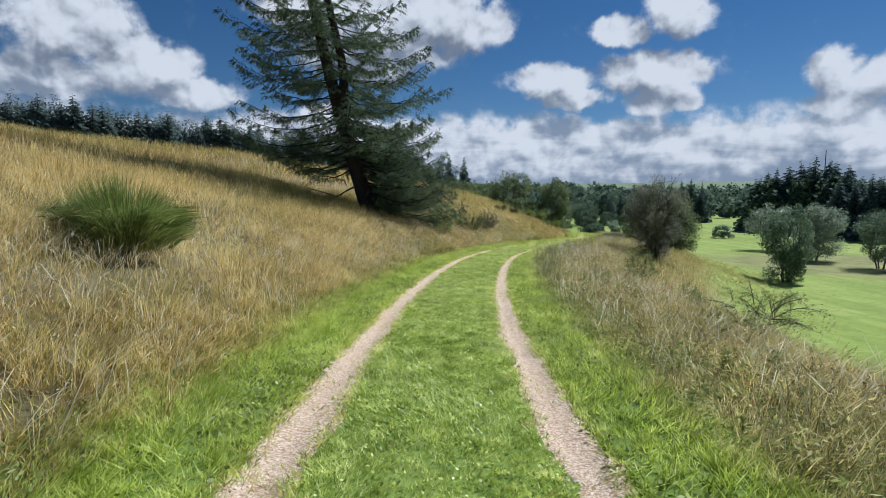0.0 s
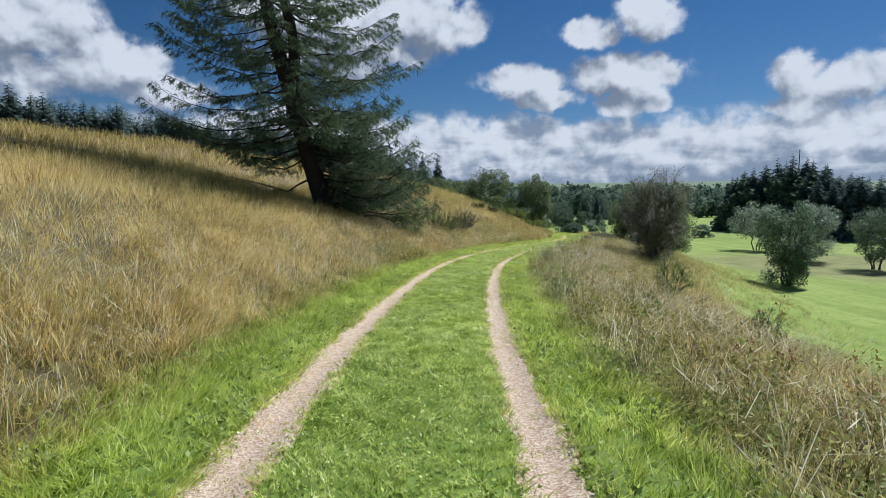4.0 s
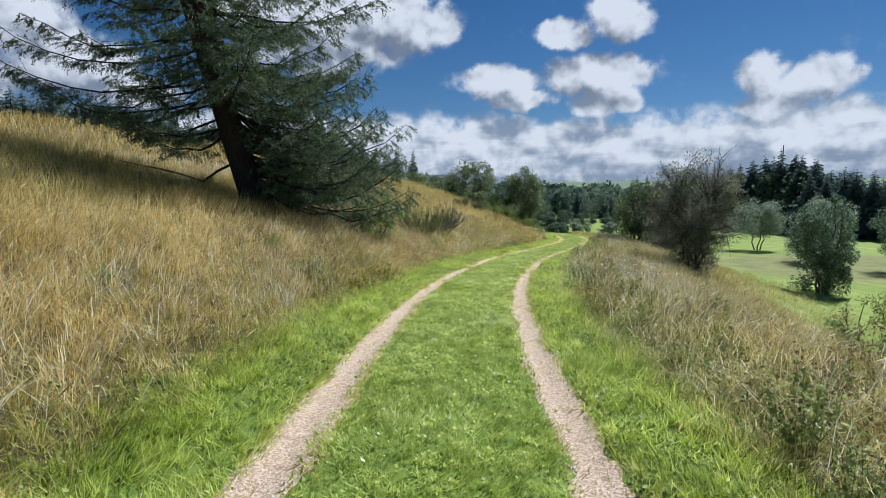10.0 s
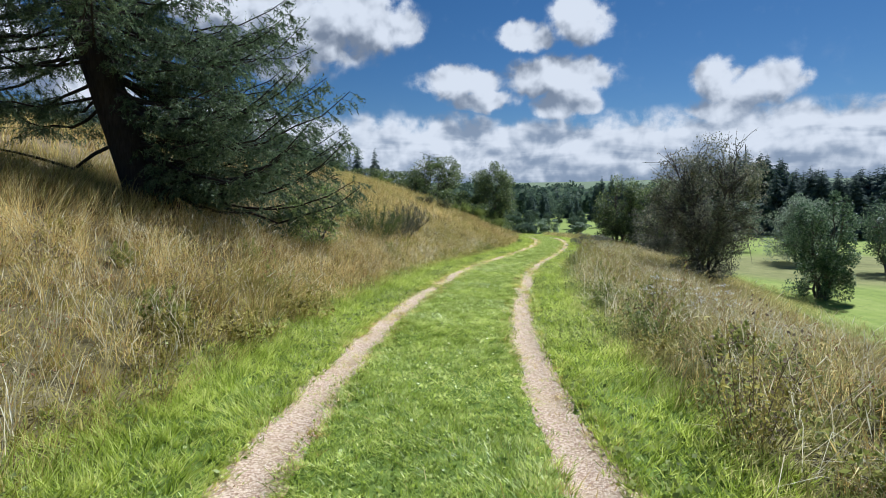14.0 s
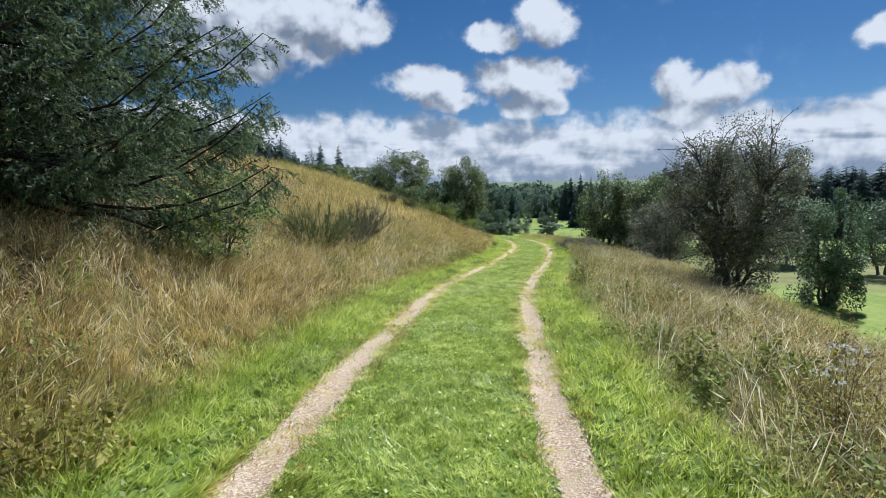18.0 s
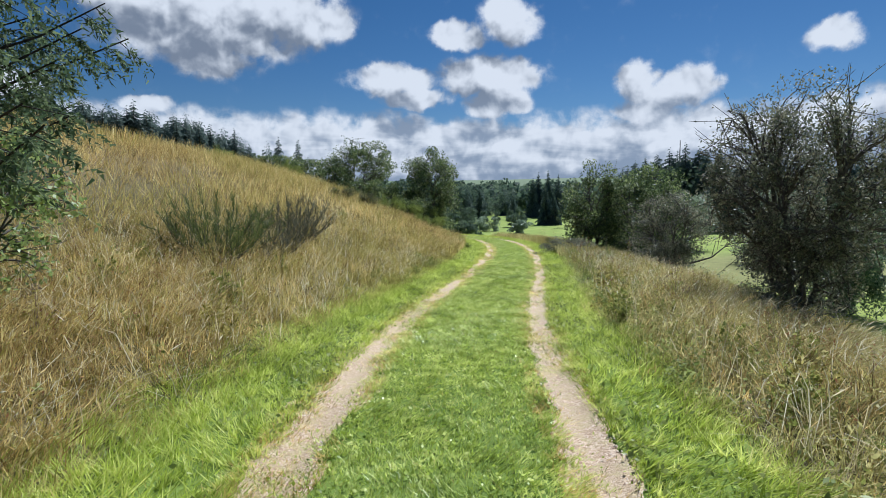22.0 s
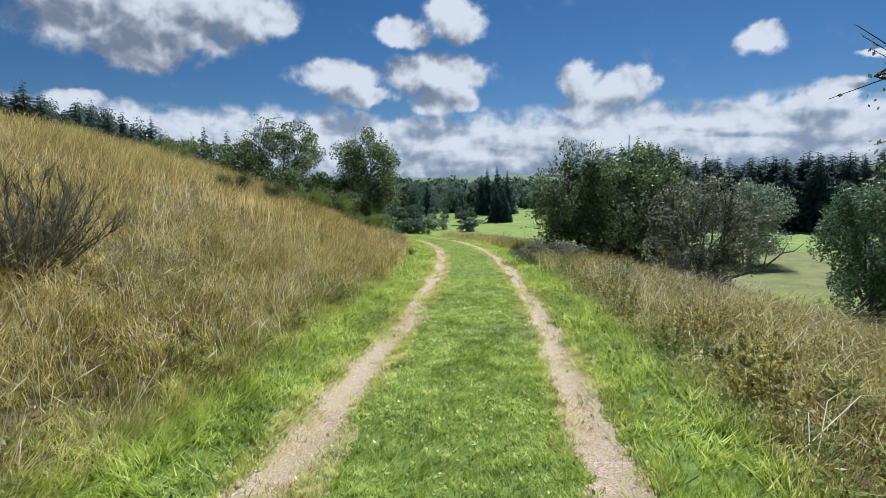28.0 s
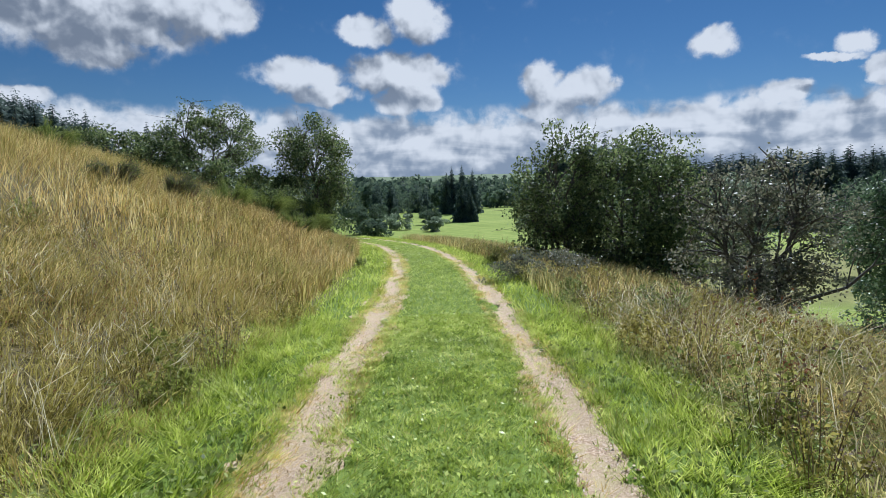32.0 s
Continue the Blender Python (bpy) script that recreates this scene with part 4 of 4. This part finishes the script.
for k, (bx, by, bh, bw) in enumerate([(42.5, 137, 4.2, 6.4), (46, 128, 2.8, 4.5), (33, 128, 4.6, 5.0), (58, 118, 3.0, 4.6), (30, 112, 3.2, 5.0), (54, 150, 3.6, 6.0)]):
    bush("round_bush", bx, by, "rounded grey-green willow bush on the valley floor", "bush", 120 + k, bh, bw, 30, 1800, 0.38, M_SALLOW if k in (0, 1, 3) else M_WOODS, low=0.0, spread=0.17, shape=0.3,
         stems=4, group="round bushes in the valley")

# ---- the mast above the woods ----
mast = thing("radio_mast", 112.0, 168.0, "thin grey mast rising above the far woods", "mast", sink=0.3)
pole = Wood()
pole.tube([(0, 0, 0), (0, 0, 12), (0, 0, 23.5)], [0.28, 0.2, 0.1], 8)
pole.make("pole", M_TWIG, mast)

# ---- grasses ----
def scatter(seed, y0, y1, u0, u1, per_m2, keep=None, tuft=1, loose=0.02):
    """Places on the ground beside the track; tuft: how many blades share one root."""
    rng = np.random.default_rng(seed)
    n = int((y1 - y0) * (u1 - u0) * per_m2 / tuft)
    y, u = rng.uniform(y0, y1, n), rng.uniform(u0, u1, n)
    if keep is not None:
        ok = rng.random(n) < keep(u, y)
        y, u = y[ok], u[ok]
    if tuft > 1:
        y, u = np.repeat(y, tuft), np.repeat(u, tuft)
        y, u = y + rng.normal(0, loose, len(y)), u + rng.normal(0, loose, len(u))
    slope = line_x(y + 0.5) - line_x(y - 0.5)
    c = 1 / np.sqrt(1 + slope * slope)
    X, Y = line_x(y) + u * c, y - u * slope * c
    return rng, np.stack([X, Y, height(X, Y) - 0.01], 1), u


def blades(name, rng, P, tall, width, lean, mat, label, two=True, heads=0.0, wind=(0.1, -0.05)):
    n = len(P)
    h = tall * np.ones(n) if np.isscalar(tall) else tall
    a = rng.uniform(0, 6.28, n)
    d = np.stack([np.cos(a), np.sin(a), 0 * a], 1)
    b = rng.uniform(0, 6.28, n)
    side = np.stack([np.cos(b), np.sin(b), 0 * b], 1) * (width * rng.uniform(0.6, 1.4, n))[:, None] * 0.5
    bend = d * (h * lean * rng.uniform(0.2, 1.6, n))[:, None] + np.array([*wind, 0]) * h[:, None]
    bend += np.stack([bumps(P[:, 0] * 2.3, P[:, 1] * 2.9), bumps(P[:, 0] * 2.7 + 5, P[:, 1] * 2.1), 0 * h], 1) * (h * lean * 0.5)[:, None]
    bend += np.stack([bumps(P[:, 0] * 8.3, P[:, 1] * 7.9 + 1), bumps(P[:, 0] * 7.7 + 5, P[:, 1] * 9.1), 0 * h], 1) * (h * lean * 0.9)[:, None]
    tip = P + bend + np.array([0, 0, 1]) * (h * np.sqrt(np.clip(1 - (lean * 0.8) ** 2, 0.2, 1)))[:, None]
    if two:
        mid = P + bend * 0.3 + (tip - P - bend) * 0.72
        v = np.stack([P - side, P + side, mid + side * 0.8, tip, mid - side * 0.8], 1).reshape(-1, 3)
        i = np.arange(n)[:, None] * 5
        f, s = np.concatenate([i + np.array([[0, 1, 2, 4]]), i + np.array([[4, 2, 3]])], 1).ravel(), np.tile([4, 3], n)
    else:
        v = np.stack([P - side, P + side, tip], 1).reshape(-1, 3)
        f, s = np.arange(3 * n), np.full(n, 3)
    if heads:
        k = rng.random(n) < heads
        q, dd = tip[k], (tip - P)[k]
        dd /= np.linalg.norm(dd, axis=1, keepdims=True)
        L = (0.10 * rng.uniform(0.6, 1.5, k.sum()))[:, None]
        e = np.cross(dd, rand_dirs(rng, len(q)))
        e /= np.linalg.norm(e, axis=1, keepdims=True) + 1e-9
        hv = np.stack([q - dd * L, q - dd * L * 0.4 + e * 0.0045, q + dd * L * 0.4, q - dd * L * 0.4 - e * 0.0045], 1).reshape(-1, 3)
        f = np.concatenate([f, np.arange(len(hv)) + len(v)])
        s, v = np.concatenate([s, np.full(len(q), 4)]), np.concatenate([v, hv])
    return tagged(mesh_object(name, v, f, s, mat), label, "grass", kind="stuff")


def off_ruts(u, y):
    d = np.abs(np.abs(u) - 0.97)
    tufts = sstep(0.05, 0.5, bumps(u * 13 + 3, y * 3.7)) * (0.06 + sstep(26, 34, y) * np.where(u < 0, 0.6, 0.35))
    return np.where(d < 0.12, 0.015 + tufts, np.where(d < 0.20, 0.5 + tufts, 1.0))


def clumpy(k):
    return lambda u, y: np.clip(0.52 + 0.9 * bumps(u * 2.1 * k + 7, y * 1.7 * k) + 0.5 * bumps(u * 5.3 * k, y * 4.7 * k + 3), 0.42, 1)


rng, P, u = scatter(201, 1.2, 46, -1.25, 1.25, 4300, off_ruts, 5, 0.012)
lush = np.clip(0.5 + 0.6 * bumps(P[:, 0] * 5.1, P[:, 1] * 4.3) + 0.5 * bumps(P[:, 0] * 11.7 + 2, P[:, 1] * 12.9), 0, 1.3)
blades("lawn_grass", rng, P, rng.uniform(0.025, 0.06, len(P)) + 0.03 * lush, 0.0105, 0.8, M_LAWN, "short mown bright green grass between the ruts", False)
rng, P, u = scatter(202, 44, 76, -1.3, 1.3, 700, off_ruts)
blades("lawn_grass", rng, P, rng.uniform(0.03, 0.08, len(P)), 0.016, 0.7, M_LAWN, "short mown green grass on the far track", False)
for s, a, b in ((203, -2.75, -1.15), (204, 1.15, 2.2)):
    rng, P, u = scatter(s, 1.2, 46, a, b, 1900, lambda u, y: 1 - 0.85 * sstep(2.0, 2.75, np.abs(u) + 0.35 * (u > 0)), 9, 0.025)
    blades("verge_grass", rng, P, rng.uniform(0.05, 0.15, len(P)) + 0.07 * (np.abs(u) > 1.7), 0.011, 0.75, M_VERGE, "lush light green grass along the verge", False)
    rng, P, u = scatter(s + 10, 46, 78, a, b, 260)
    blades("verge_grass", rng, P, rng.uniform(0.06, 0.18, len(P)), 0.02, 0.6, M_VERGE, "light green grass along the far verge", False)

# clover, plantain and other low leaves in the verges, and cut stalks lying on the lawn
rng, P, u = scatter(206, 1.2, 44, -2.7, 2.2, 620, lambda u, y: (np.abs(u) > 1.15) * np.clip(0.3 + 0.9 * bumps(u * 4.1, y * 3.3), 0.02, 1))
P[:, 2] += 0.02 + rng.random(len(P)) * 0.07
v, f, n = leaf_arrays(rng, P, 0.045, 0.0, 0.6)
tagged(mesh_object("verge_herbs", v, f, n, M_DARKWEED), "low dark leaves of clover and plantain in the verge", "herbs", kind="stuff")
rng, P, u = scatter(207, 1.2, 46, -2.4, 2.0, 60)
P[:, 2] += 0.02
blades("cut_stalks", rng, P, rng.uniform(0.03, 0.10, len(P)), 0.005, 0.98, M_STRAW, "dry cut stalks lying in the mown grass", False)

# dry grass on the bank: straw, rust and olive stands, the olive ones more frequent further on
for k, (mat, label, share) in enumerate([
        (M_STRAW, "tall straw-coloured dry grass on the bank", lambda u, y: 0.76 - 0.5 * sstep(13, 34, y)),
        (M_RUST, "reddish-brown dry grass on the bank", lambda u, y: 0.20 + 0.24 * sstep(14, 32, y)),
        (M_OLIVE, "olive green grass among dry stems on the bank", lambda u, y: 0.10 + 0.42 * sstep(13, 30, y) + 0.5 * (1 - sstep(2.4, 3.0 + 1.4 * sstep(12, 26, y), -u)))]):
    c = clumpy(0.6 + 0.3 * k)
    share = lambda u, y, share=share, k=k: share(u, y) * np.clip(0.75 + 1.3 * bumps(u * 1.1 + 7 * k, y * 0.8 + 3 * k), 0.2, 1.6)
    edge = lambda u, y: sstep(2.0, 2.7, -u + 0.4 * bumps(u, y * 1.4))
    rng, P, u = scatter(220 + k, 1.0, 47, -7.0, -2.0, 560, lambda u, y: share(u, y) * c(u, y) * edge(u, y) * 1.45, 13, 0.055)
    grow = 0.4 + 0.6 * sstep(2.0, 3.8, -u)
    blades("dry_grass", rng, P, rng.uniform(0.22, 0.72, len(P)) * grow * (1 + 0.35 * bumps(P[:, 0] * 1.6, P[:, 1] * 1.9) + 0.2 * bumps(P[:, 0] * 4.1, P[:, 1] * 4.7)), 0.0068, 0.8, mat, label, True, 0.28)
    rng, P, u = scatter(230 + k, 2, 66, -15, -7.0, 170, lambda u, y: share(u, y) * c(u, y) * 1.5)
    blades("dry_grass", rng, P, rng.uniform(0.3, 0.75, len(P)), 0.014, 0.5, mat, label, False)
    rng, P, u = scatter(240 + k, 5, 95, -34, -15, 34, lambda u, y: share(u, y) * 1.4)
    blades("dry_grass", rng, P, rng.uniform(0.35, 0.8, len(P)), 0.035, 0.4, mat, label, False)
    rng, P, u = scatter(250 + k, 47, 66, -7.0, -2.3, 260, lambda u, y: share(u, y) * c(u, y) * 1.5)
    blades("dry_grass", rng, P, rng.uniform(0.3, 0.7, len(P)), 0.012, 0.5, mat, label, True, 0.0)
# right-hand rough bank above the meadow
for k, (mat, label, amount) in enumerate([
        (M_RUST, "brown dry stems on the bank above the meadow", lambda u, y: 0.08 + 0.24 * sstep(3.0, 4.8, u + 0.04 * y)),
        (M_STRAW, "pale dry grass on the bank above the meadow", lambda u, y: 0.15 + 0 * u),
        (M_SAGE, "olive green weeds and grass above the meadow", lambda u, y: 0.8 - 0.30 * sstep(2.6, 4.2, u + 0.06 * y) + 0.3 * sstep(30, 38, y))]):
    c = clumpy(0.7 + 0.3 * k)
    rng, P, u = scatter(260 + k, 1.0, 47, 1.75, 6.0, 510, lambda u, y: amount(u, y) * 1.3 * c(u, y) * sstep(1.75, 2.4, u + 0.3 * bumps(u, y * 1.4)), 13, 0.055)
    grow = 0.4 + 0.6 * sstep(1.8, 3.2, u)
    blades("rough_grass", rng, P, rng.uniform(0.18, 0.62, len(P)) * grow * (1 + 0.35 * bumps(P[:, 0] * 1.6, P[:, 1] * 1.9) + 0.2 * bumps(P[:, 0] * 4.1, P[:, 1] * 4.7)), 0.0068, 0.8, mat, label, True, 0.28)
    rng, P, u = scatter(270 + k, 2, 60, 6.0, 11.0, 130, lambda u, y: amount(u, y) * 1.2 * c(u, y) * (1 - sstep(8.0, 10.8, u)))
    blades("rough_grass", rng, P, rng.uniform(0.2, 0.55, len(P)), 0.011, 0.55, mat, label, True, 0.0)
    rng, P, u = scatter(280 + k, 47, 72, 1.9, 6.2, 180, lambda u, y: amount(u, y) * 1.2 * c(u, y))
    blades("rough_grass", rng, P, rng.uniform(0.2, 0.6, len(P)), 0.013, 0.55, mat, label, True, 0.0)


rng, P, u = scatter(289, 35, 64, 6.0, 17.0, 150, lambda u, y: clumpy(0.6)(u, y) * (1 - sstep(13, 17, u)), 9, 0.08)
blades("rough_grass", rng, P, rng.uniform(0.12, 0.4, len(P)), 0.014, 0.7, M_SAGE, "tussocky grey-green pasture below the thorn bushes", False)

# leafy herbs in low clumps where the verges pass into the rough grass
def herb_bed(seed, y0, y1, u0, u1, per_m2, leaves, tall, mat, label, keep=None):
    rng, P, u = scatter(seed, y0, y1, u0, u1, per_m2, keep)
    k = rng.uniform(0.5, 1.2, len(P))
    g = rand_dirs(rng, len(P) * leaves).reshape(-1, leaves, 3) * rng.random((len(P), leaves, 1)) ** 0.4
    g[..., 2] = np.abs(g[..., 2])
    Q = P[:, None] + g * np.array([0.16, 0.16, 1.0]) * np.stack([np.ones_like(k), np.ones_like(k), k * tall], 1)[:, None] + np.array([0, 0, 0.01])
    v, f, n = leaf_arrays(rng, Q.reshape(-1, 3), 0.05, 0.15, 0.42)
    return tagged(mesh_object("verge_herbs", v, f, n, mat), label, "herbs", kind="stuff")


herb_bed(310, 1.0, 47, 1.85, 3.0, 13, 46, 0.32, M_DARKWEED, "dark green leafy herbs along the edge of the rough bank", clumpy(0.9))
herb_bed(311, 1.0, 47, 2.0, 3.8, 9, 42, 0.4, M_WEED, "yellowing leafy herbs on the rough bank", clumpy(1.1))
herb_bed(312, 1.0, 47, 2.2, 5.0, 10, 44, 0.45, M_SAGE, "olive leafy herbs on the rough bank", clumpy(0.7))
herb_bed(313, 1.0, 47, -3.0, -2.0, 6, 40, 0.22, M_DARKWEED, "dark green leafy herbs at the foot of the bank", clumpy(1.0))
herb_bed(314, 14, 47, -6.0, -2.6, 4, 40, 0.36, M_OLIVE, "olive leafy herbs among dry grass on the bank", clumpy(0.6))
# seed heads and pale chaff caught in the tops of the rough grass
for seed, a, b, y0, mat, size, label in ((320, -6.5, -2.5, 1, M_PALE, 0.028, "pale chaff and seed heads in the dry grass"), (321, -6.5, -2.5, 12, M_DOCK, 0.032, "rusty seed heads in the dry grass"),
                                         (322, 2.2, 5.5, 1, M_PALE, 0.026, "pale chaff and seed heads on the rough bank"), (323, 2.6, 5.8, 1, M_DOCK, 0.034, "rusty seed heads on the rough bank")):
    rng, P, u = scatter(seed, y0, 47, a, b, 95, clumpy(0.9), 5, 0.05)
    P[:, 2] += rng.uniform(0.15, 0.55, len(P)) * sstep(1.9, 3.4, np.abs(u))
    v, f, n = leaf_arrays(rng, P, size, -0.3, 0.4)
    tagged(mesh_object("seed_heads", v, f, n, mat), label, "grass", kind="stuff")
# small broad leaves in the mown grass
rng, P, u = scatter(324, 1.2, 46, -1.2, 1.2, 330, off_ruts)
P[:, 2] += rng.uniform(0.02, 0.06, len(P))
v, f, n = leaf_arrays(rng, P, 0.03, 0.0, 0.65)
tagged(mesh_object("verge_herbs", v, f, n, M_LAWN), "small clover leaves in the mown grass", "herbs", kind="stuff")
# dense low grass that closes the seam between verge and rough bank
for seed, a, b in ((316, 1.8, 3.7), (317, -4.4, -2.0)):
    rng, P, u = scatter(seed, 1.0, 47, a, b, 330, None, 8, 0.04)
    blades("rough_grass", rng, P, rng.uniform(0.1, 0.3, len(P)), 0.007, 0.85, M_SAGE if a > 0 else M_OLIVE, "low olive grass between verge and bank", True, 0.0)

# pale bent stalks standing out of the rough grass, with drooping heads, and straws fallen across it
for seed, a, b in ((295, -6.5, -2.3), (296, 2.1, 5.5)):
    rng, P, u = scatter(seed, 1.0, 46, a, b, 26, clumpy(0.8), 4, 0.05)
    blades("pale_stalks", rng, P, rng.uniform(0.45, 0.85, len(P)), 0.006, 0.75, M_PALE, "pale bent grass stalks with drooping heads", True, 0.8)
    rng, P, u = scatter(seed + 2, 1.0, 46, a, b, 34, clumpy(0.5), 5, 0.08)
    P[:, 2] += rng.uniform(0.12, 0.4, len(P)) * sstep(2.0, 3.2, np.abs(u))
    blades("fallen_straws", rng, P, rng.uniform(0.3, 0.6, len(P)), 0.006, 1.15, M_PALE, "bleached straws fallen across the rough grass", True, 0.0)


# dry matted tufts that close in on the worn ruts
for seed, mat, label in ((290, M_STRAW, "short dry tufts in the worn ruts"), (291, M_LAWN, "green tufts growing into the worn ruts")):
    rng, P, u = scatter(seed, 1.2, 60, -1.35, 1.35, 4200, lambda u, y: (np.abs(np.abs(u) - 0.97) < 0.31) * (0.16 + sstep(20, 31, y))
                        * np.clip(0.12 + 1.1 * bumps(u * 12 + seed, y * 4.3) + 0.5 * (np.abs(np.abs(u) - 0.97) > 0.16), 0.0, 1) * np.where(u < 0, 0.9, 0.55), 10, 0.02)
    blades("dry_grass" if mat is M_STRAW else "lawn_grass", rng, P, rng.uniform(0.025, 0.085, len(P)), 0.011, 0.85, mat, label, False)


# ---- weeds along both verges ----
def weed(name, seed, label, tall, wide, stalks, leaves, size, mat, head=None, group=""):
    """A clump of thin stalks with small leaves and, on some, dry or white heads."""
    rng = np.random.default_rng(seed)
    ob = tagged(new(name), label, "weed", group)
    wood, P, H = Wood(), [], []
    for k in range(stalks):
        a, r = rng.uniform(0, 6.28), wide / 2 * np.sqrt(rng.random())
        h = tall * rng.uniform(0.55, 1.0) * (1 - 0.4 * (2 * r / wide) ** 2)
        tip = np.array([np.cos(a) * r, np.sin(a) * r, h])
        base = np.array([tip[0] * 0.35, tip[1] * 0.35, -0.04])
        t = np.linspace(0, 1, 4)[:, None]
        pts = base + (tip - base) * t + rng.normal(0, 0.02, (4, 3)) * t
        wood.tube(pts, 0.004 * (1 - 0.6 * t[:, 0]), 3)
        q = rng.random((leaves // stalks, 1)) ** 0.8
        P.append(base + (tip - base) * (0.12 + 0.88 * q) + rng.normal(0, 0.035, (leaves // stalks, 3)) * (1.3 - q))
        H.append(tip + rng.normal(0, 0.02, (14, 3)) * np.array([1.4, 1.4, 0.5 if head is M_UMBEL else 2.6]))
    tagged(wood.make("stalk_work", M_SEED, ob), kind="stuff")
    P = np.concatenate(P)
    P[:, 2] = np.maximum(P[:, 2], 0.01)
    part("foliage", *leaf_arrays(rng, P, size, 0.2, 0.4), mat, ob)
    if head:
        tagged(part("flower_head" if head is M_UMBEL else "seed_head", *leaf_arrays(rng, np.concatenate(H), 0.022, 0, 0.7), head, ob), kind="stuff")
    return ob


weeds = [weed("weed_clump", 401, "yellowing leafy weed clump in the rough verge", 0.5, 0.6, 16, 760, 0.052, M_WEED, None, "weeds of the verges"),
         weed("weed_clump", 402, "dark green leafy weed clump in the rough verge", 0.4, 0.6, 14, 720, 0.055, M_DARKWEED, None, "weeds of the verges"),
         weed("weed_clump", 403, "dry brown seeding weed clump in the rough verge", 0.75, 0.5, 14, 260, 0.045, M_OLIVE, M_SEED, "weeds of the verges"),
         weed("weed_clump", 404, "olive bushy weed clump in the rough verge", 0.48, 0.7, 16, 800, 0.05, M_OLIVE, None, "weeds of the verges")]
weeds += [weed("weed_clump", 406, "tall dark nettle-like weed clump in the rough verge", 0.62, 0.7, 18, 800, 0.05, M_DARKWEED, M_SEED, "weeds of the verges"),
          weed("weed_clump", 407, "tall rusty seeding dock clump in the rough verge", 0.9, 0.5, 10, 240, 0.05, M_WEED, M_DOCK, "weeds of the verges")]
umbel = weed("wild_carrot", 405, "wild carrot with white flower heads", 0.75, 0.3, 5, 60, 0.03, M_OLIVE, M_UMBEL, "wild carrots")


def set_down(src, first, x, y, k, turn):
    m = pose(x, y, ground_z(x, y), 0, 0, turn)
    ob = src if first else copy_thing(src, m)
    ob.matrix_basis = m
    ob.scale = (k, k, k)


rngv = np.random.default_rng(410)
done = set()
for n in range(300):
    right = rngv.random() < 0.66
    y = (rngv.uniform(2.5, 60) if n % 3 else rngv.uniform(34, 60)) if right else rngv.uniform(20, 60)
    u = rngv.uniform(2.0, 4.4) if right else -rngv.uniform(2.1, 6.5)
    pick = rngv.choice(6, p=[0.26, 0.14, 0.22, 0.2, 0.06, 0.12] if right else [0.25, 0.02, 0.32, 0.3, 0.03, 0.08])
    slope = float(line_x(y + 0.5) - line_x(y - 0.5))
    c = 1 / math.sqrt(1 + slope * slope)
    set_down(weeds[pick], pick not in done, float(line_x(y)) + u * c, y - u * slope * c, float(rngv.uniform(0.6, 1.25)), float(rngv.uniform(0, 360)))
    done.add(pick)
for n, (x, y) in enumerate([(5.7, 25.0), (6.0, 25.4), (6.3, 25.1), (5.9, 25.9), (6.6, 25.6), (5.5, 25.6)]):
    set_down(umbel, n == 0, x, y, 0.95 + 0.05 * n, 60 * n)

# ---- loose stones in the ruts ----
rng, P, u = scatter(300, 1.0, 46, -1.17, 1.17, 620, lambda u, y: (np.abs(np.abs(u) - 0.97) < 0.19) * 1.0)
n = len(P)
r = rng.uniform(0.004, 0.012, n)[:, None]
ax = np.array([[1, 0, 0], [0, 1, 0], [-1, 0, 0], [0, -1, 0], [0, 0, 1]], float)
V = (P[:, None] + ax[None] * rng.uniform(0.6, 1.3, (n, 5, 1)) * r[:, None] + np.array([0, 0, 0.018])).reshape(-1, 3)
tri = np.array([[0, 1, 4], [1, 2, 4], [2, 3, 4], [3, 0, 4]])
F = (np.arange(n)[:, None, None] * 5 + tri[None]).ravel()
tagged(mesh_object("gravel_stones", V, F, np.full(4 * n, 3), M_STONE), "small pink and grey gravel stones in the ruts", "gravel", kind="stuff")
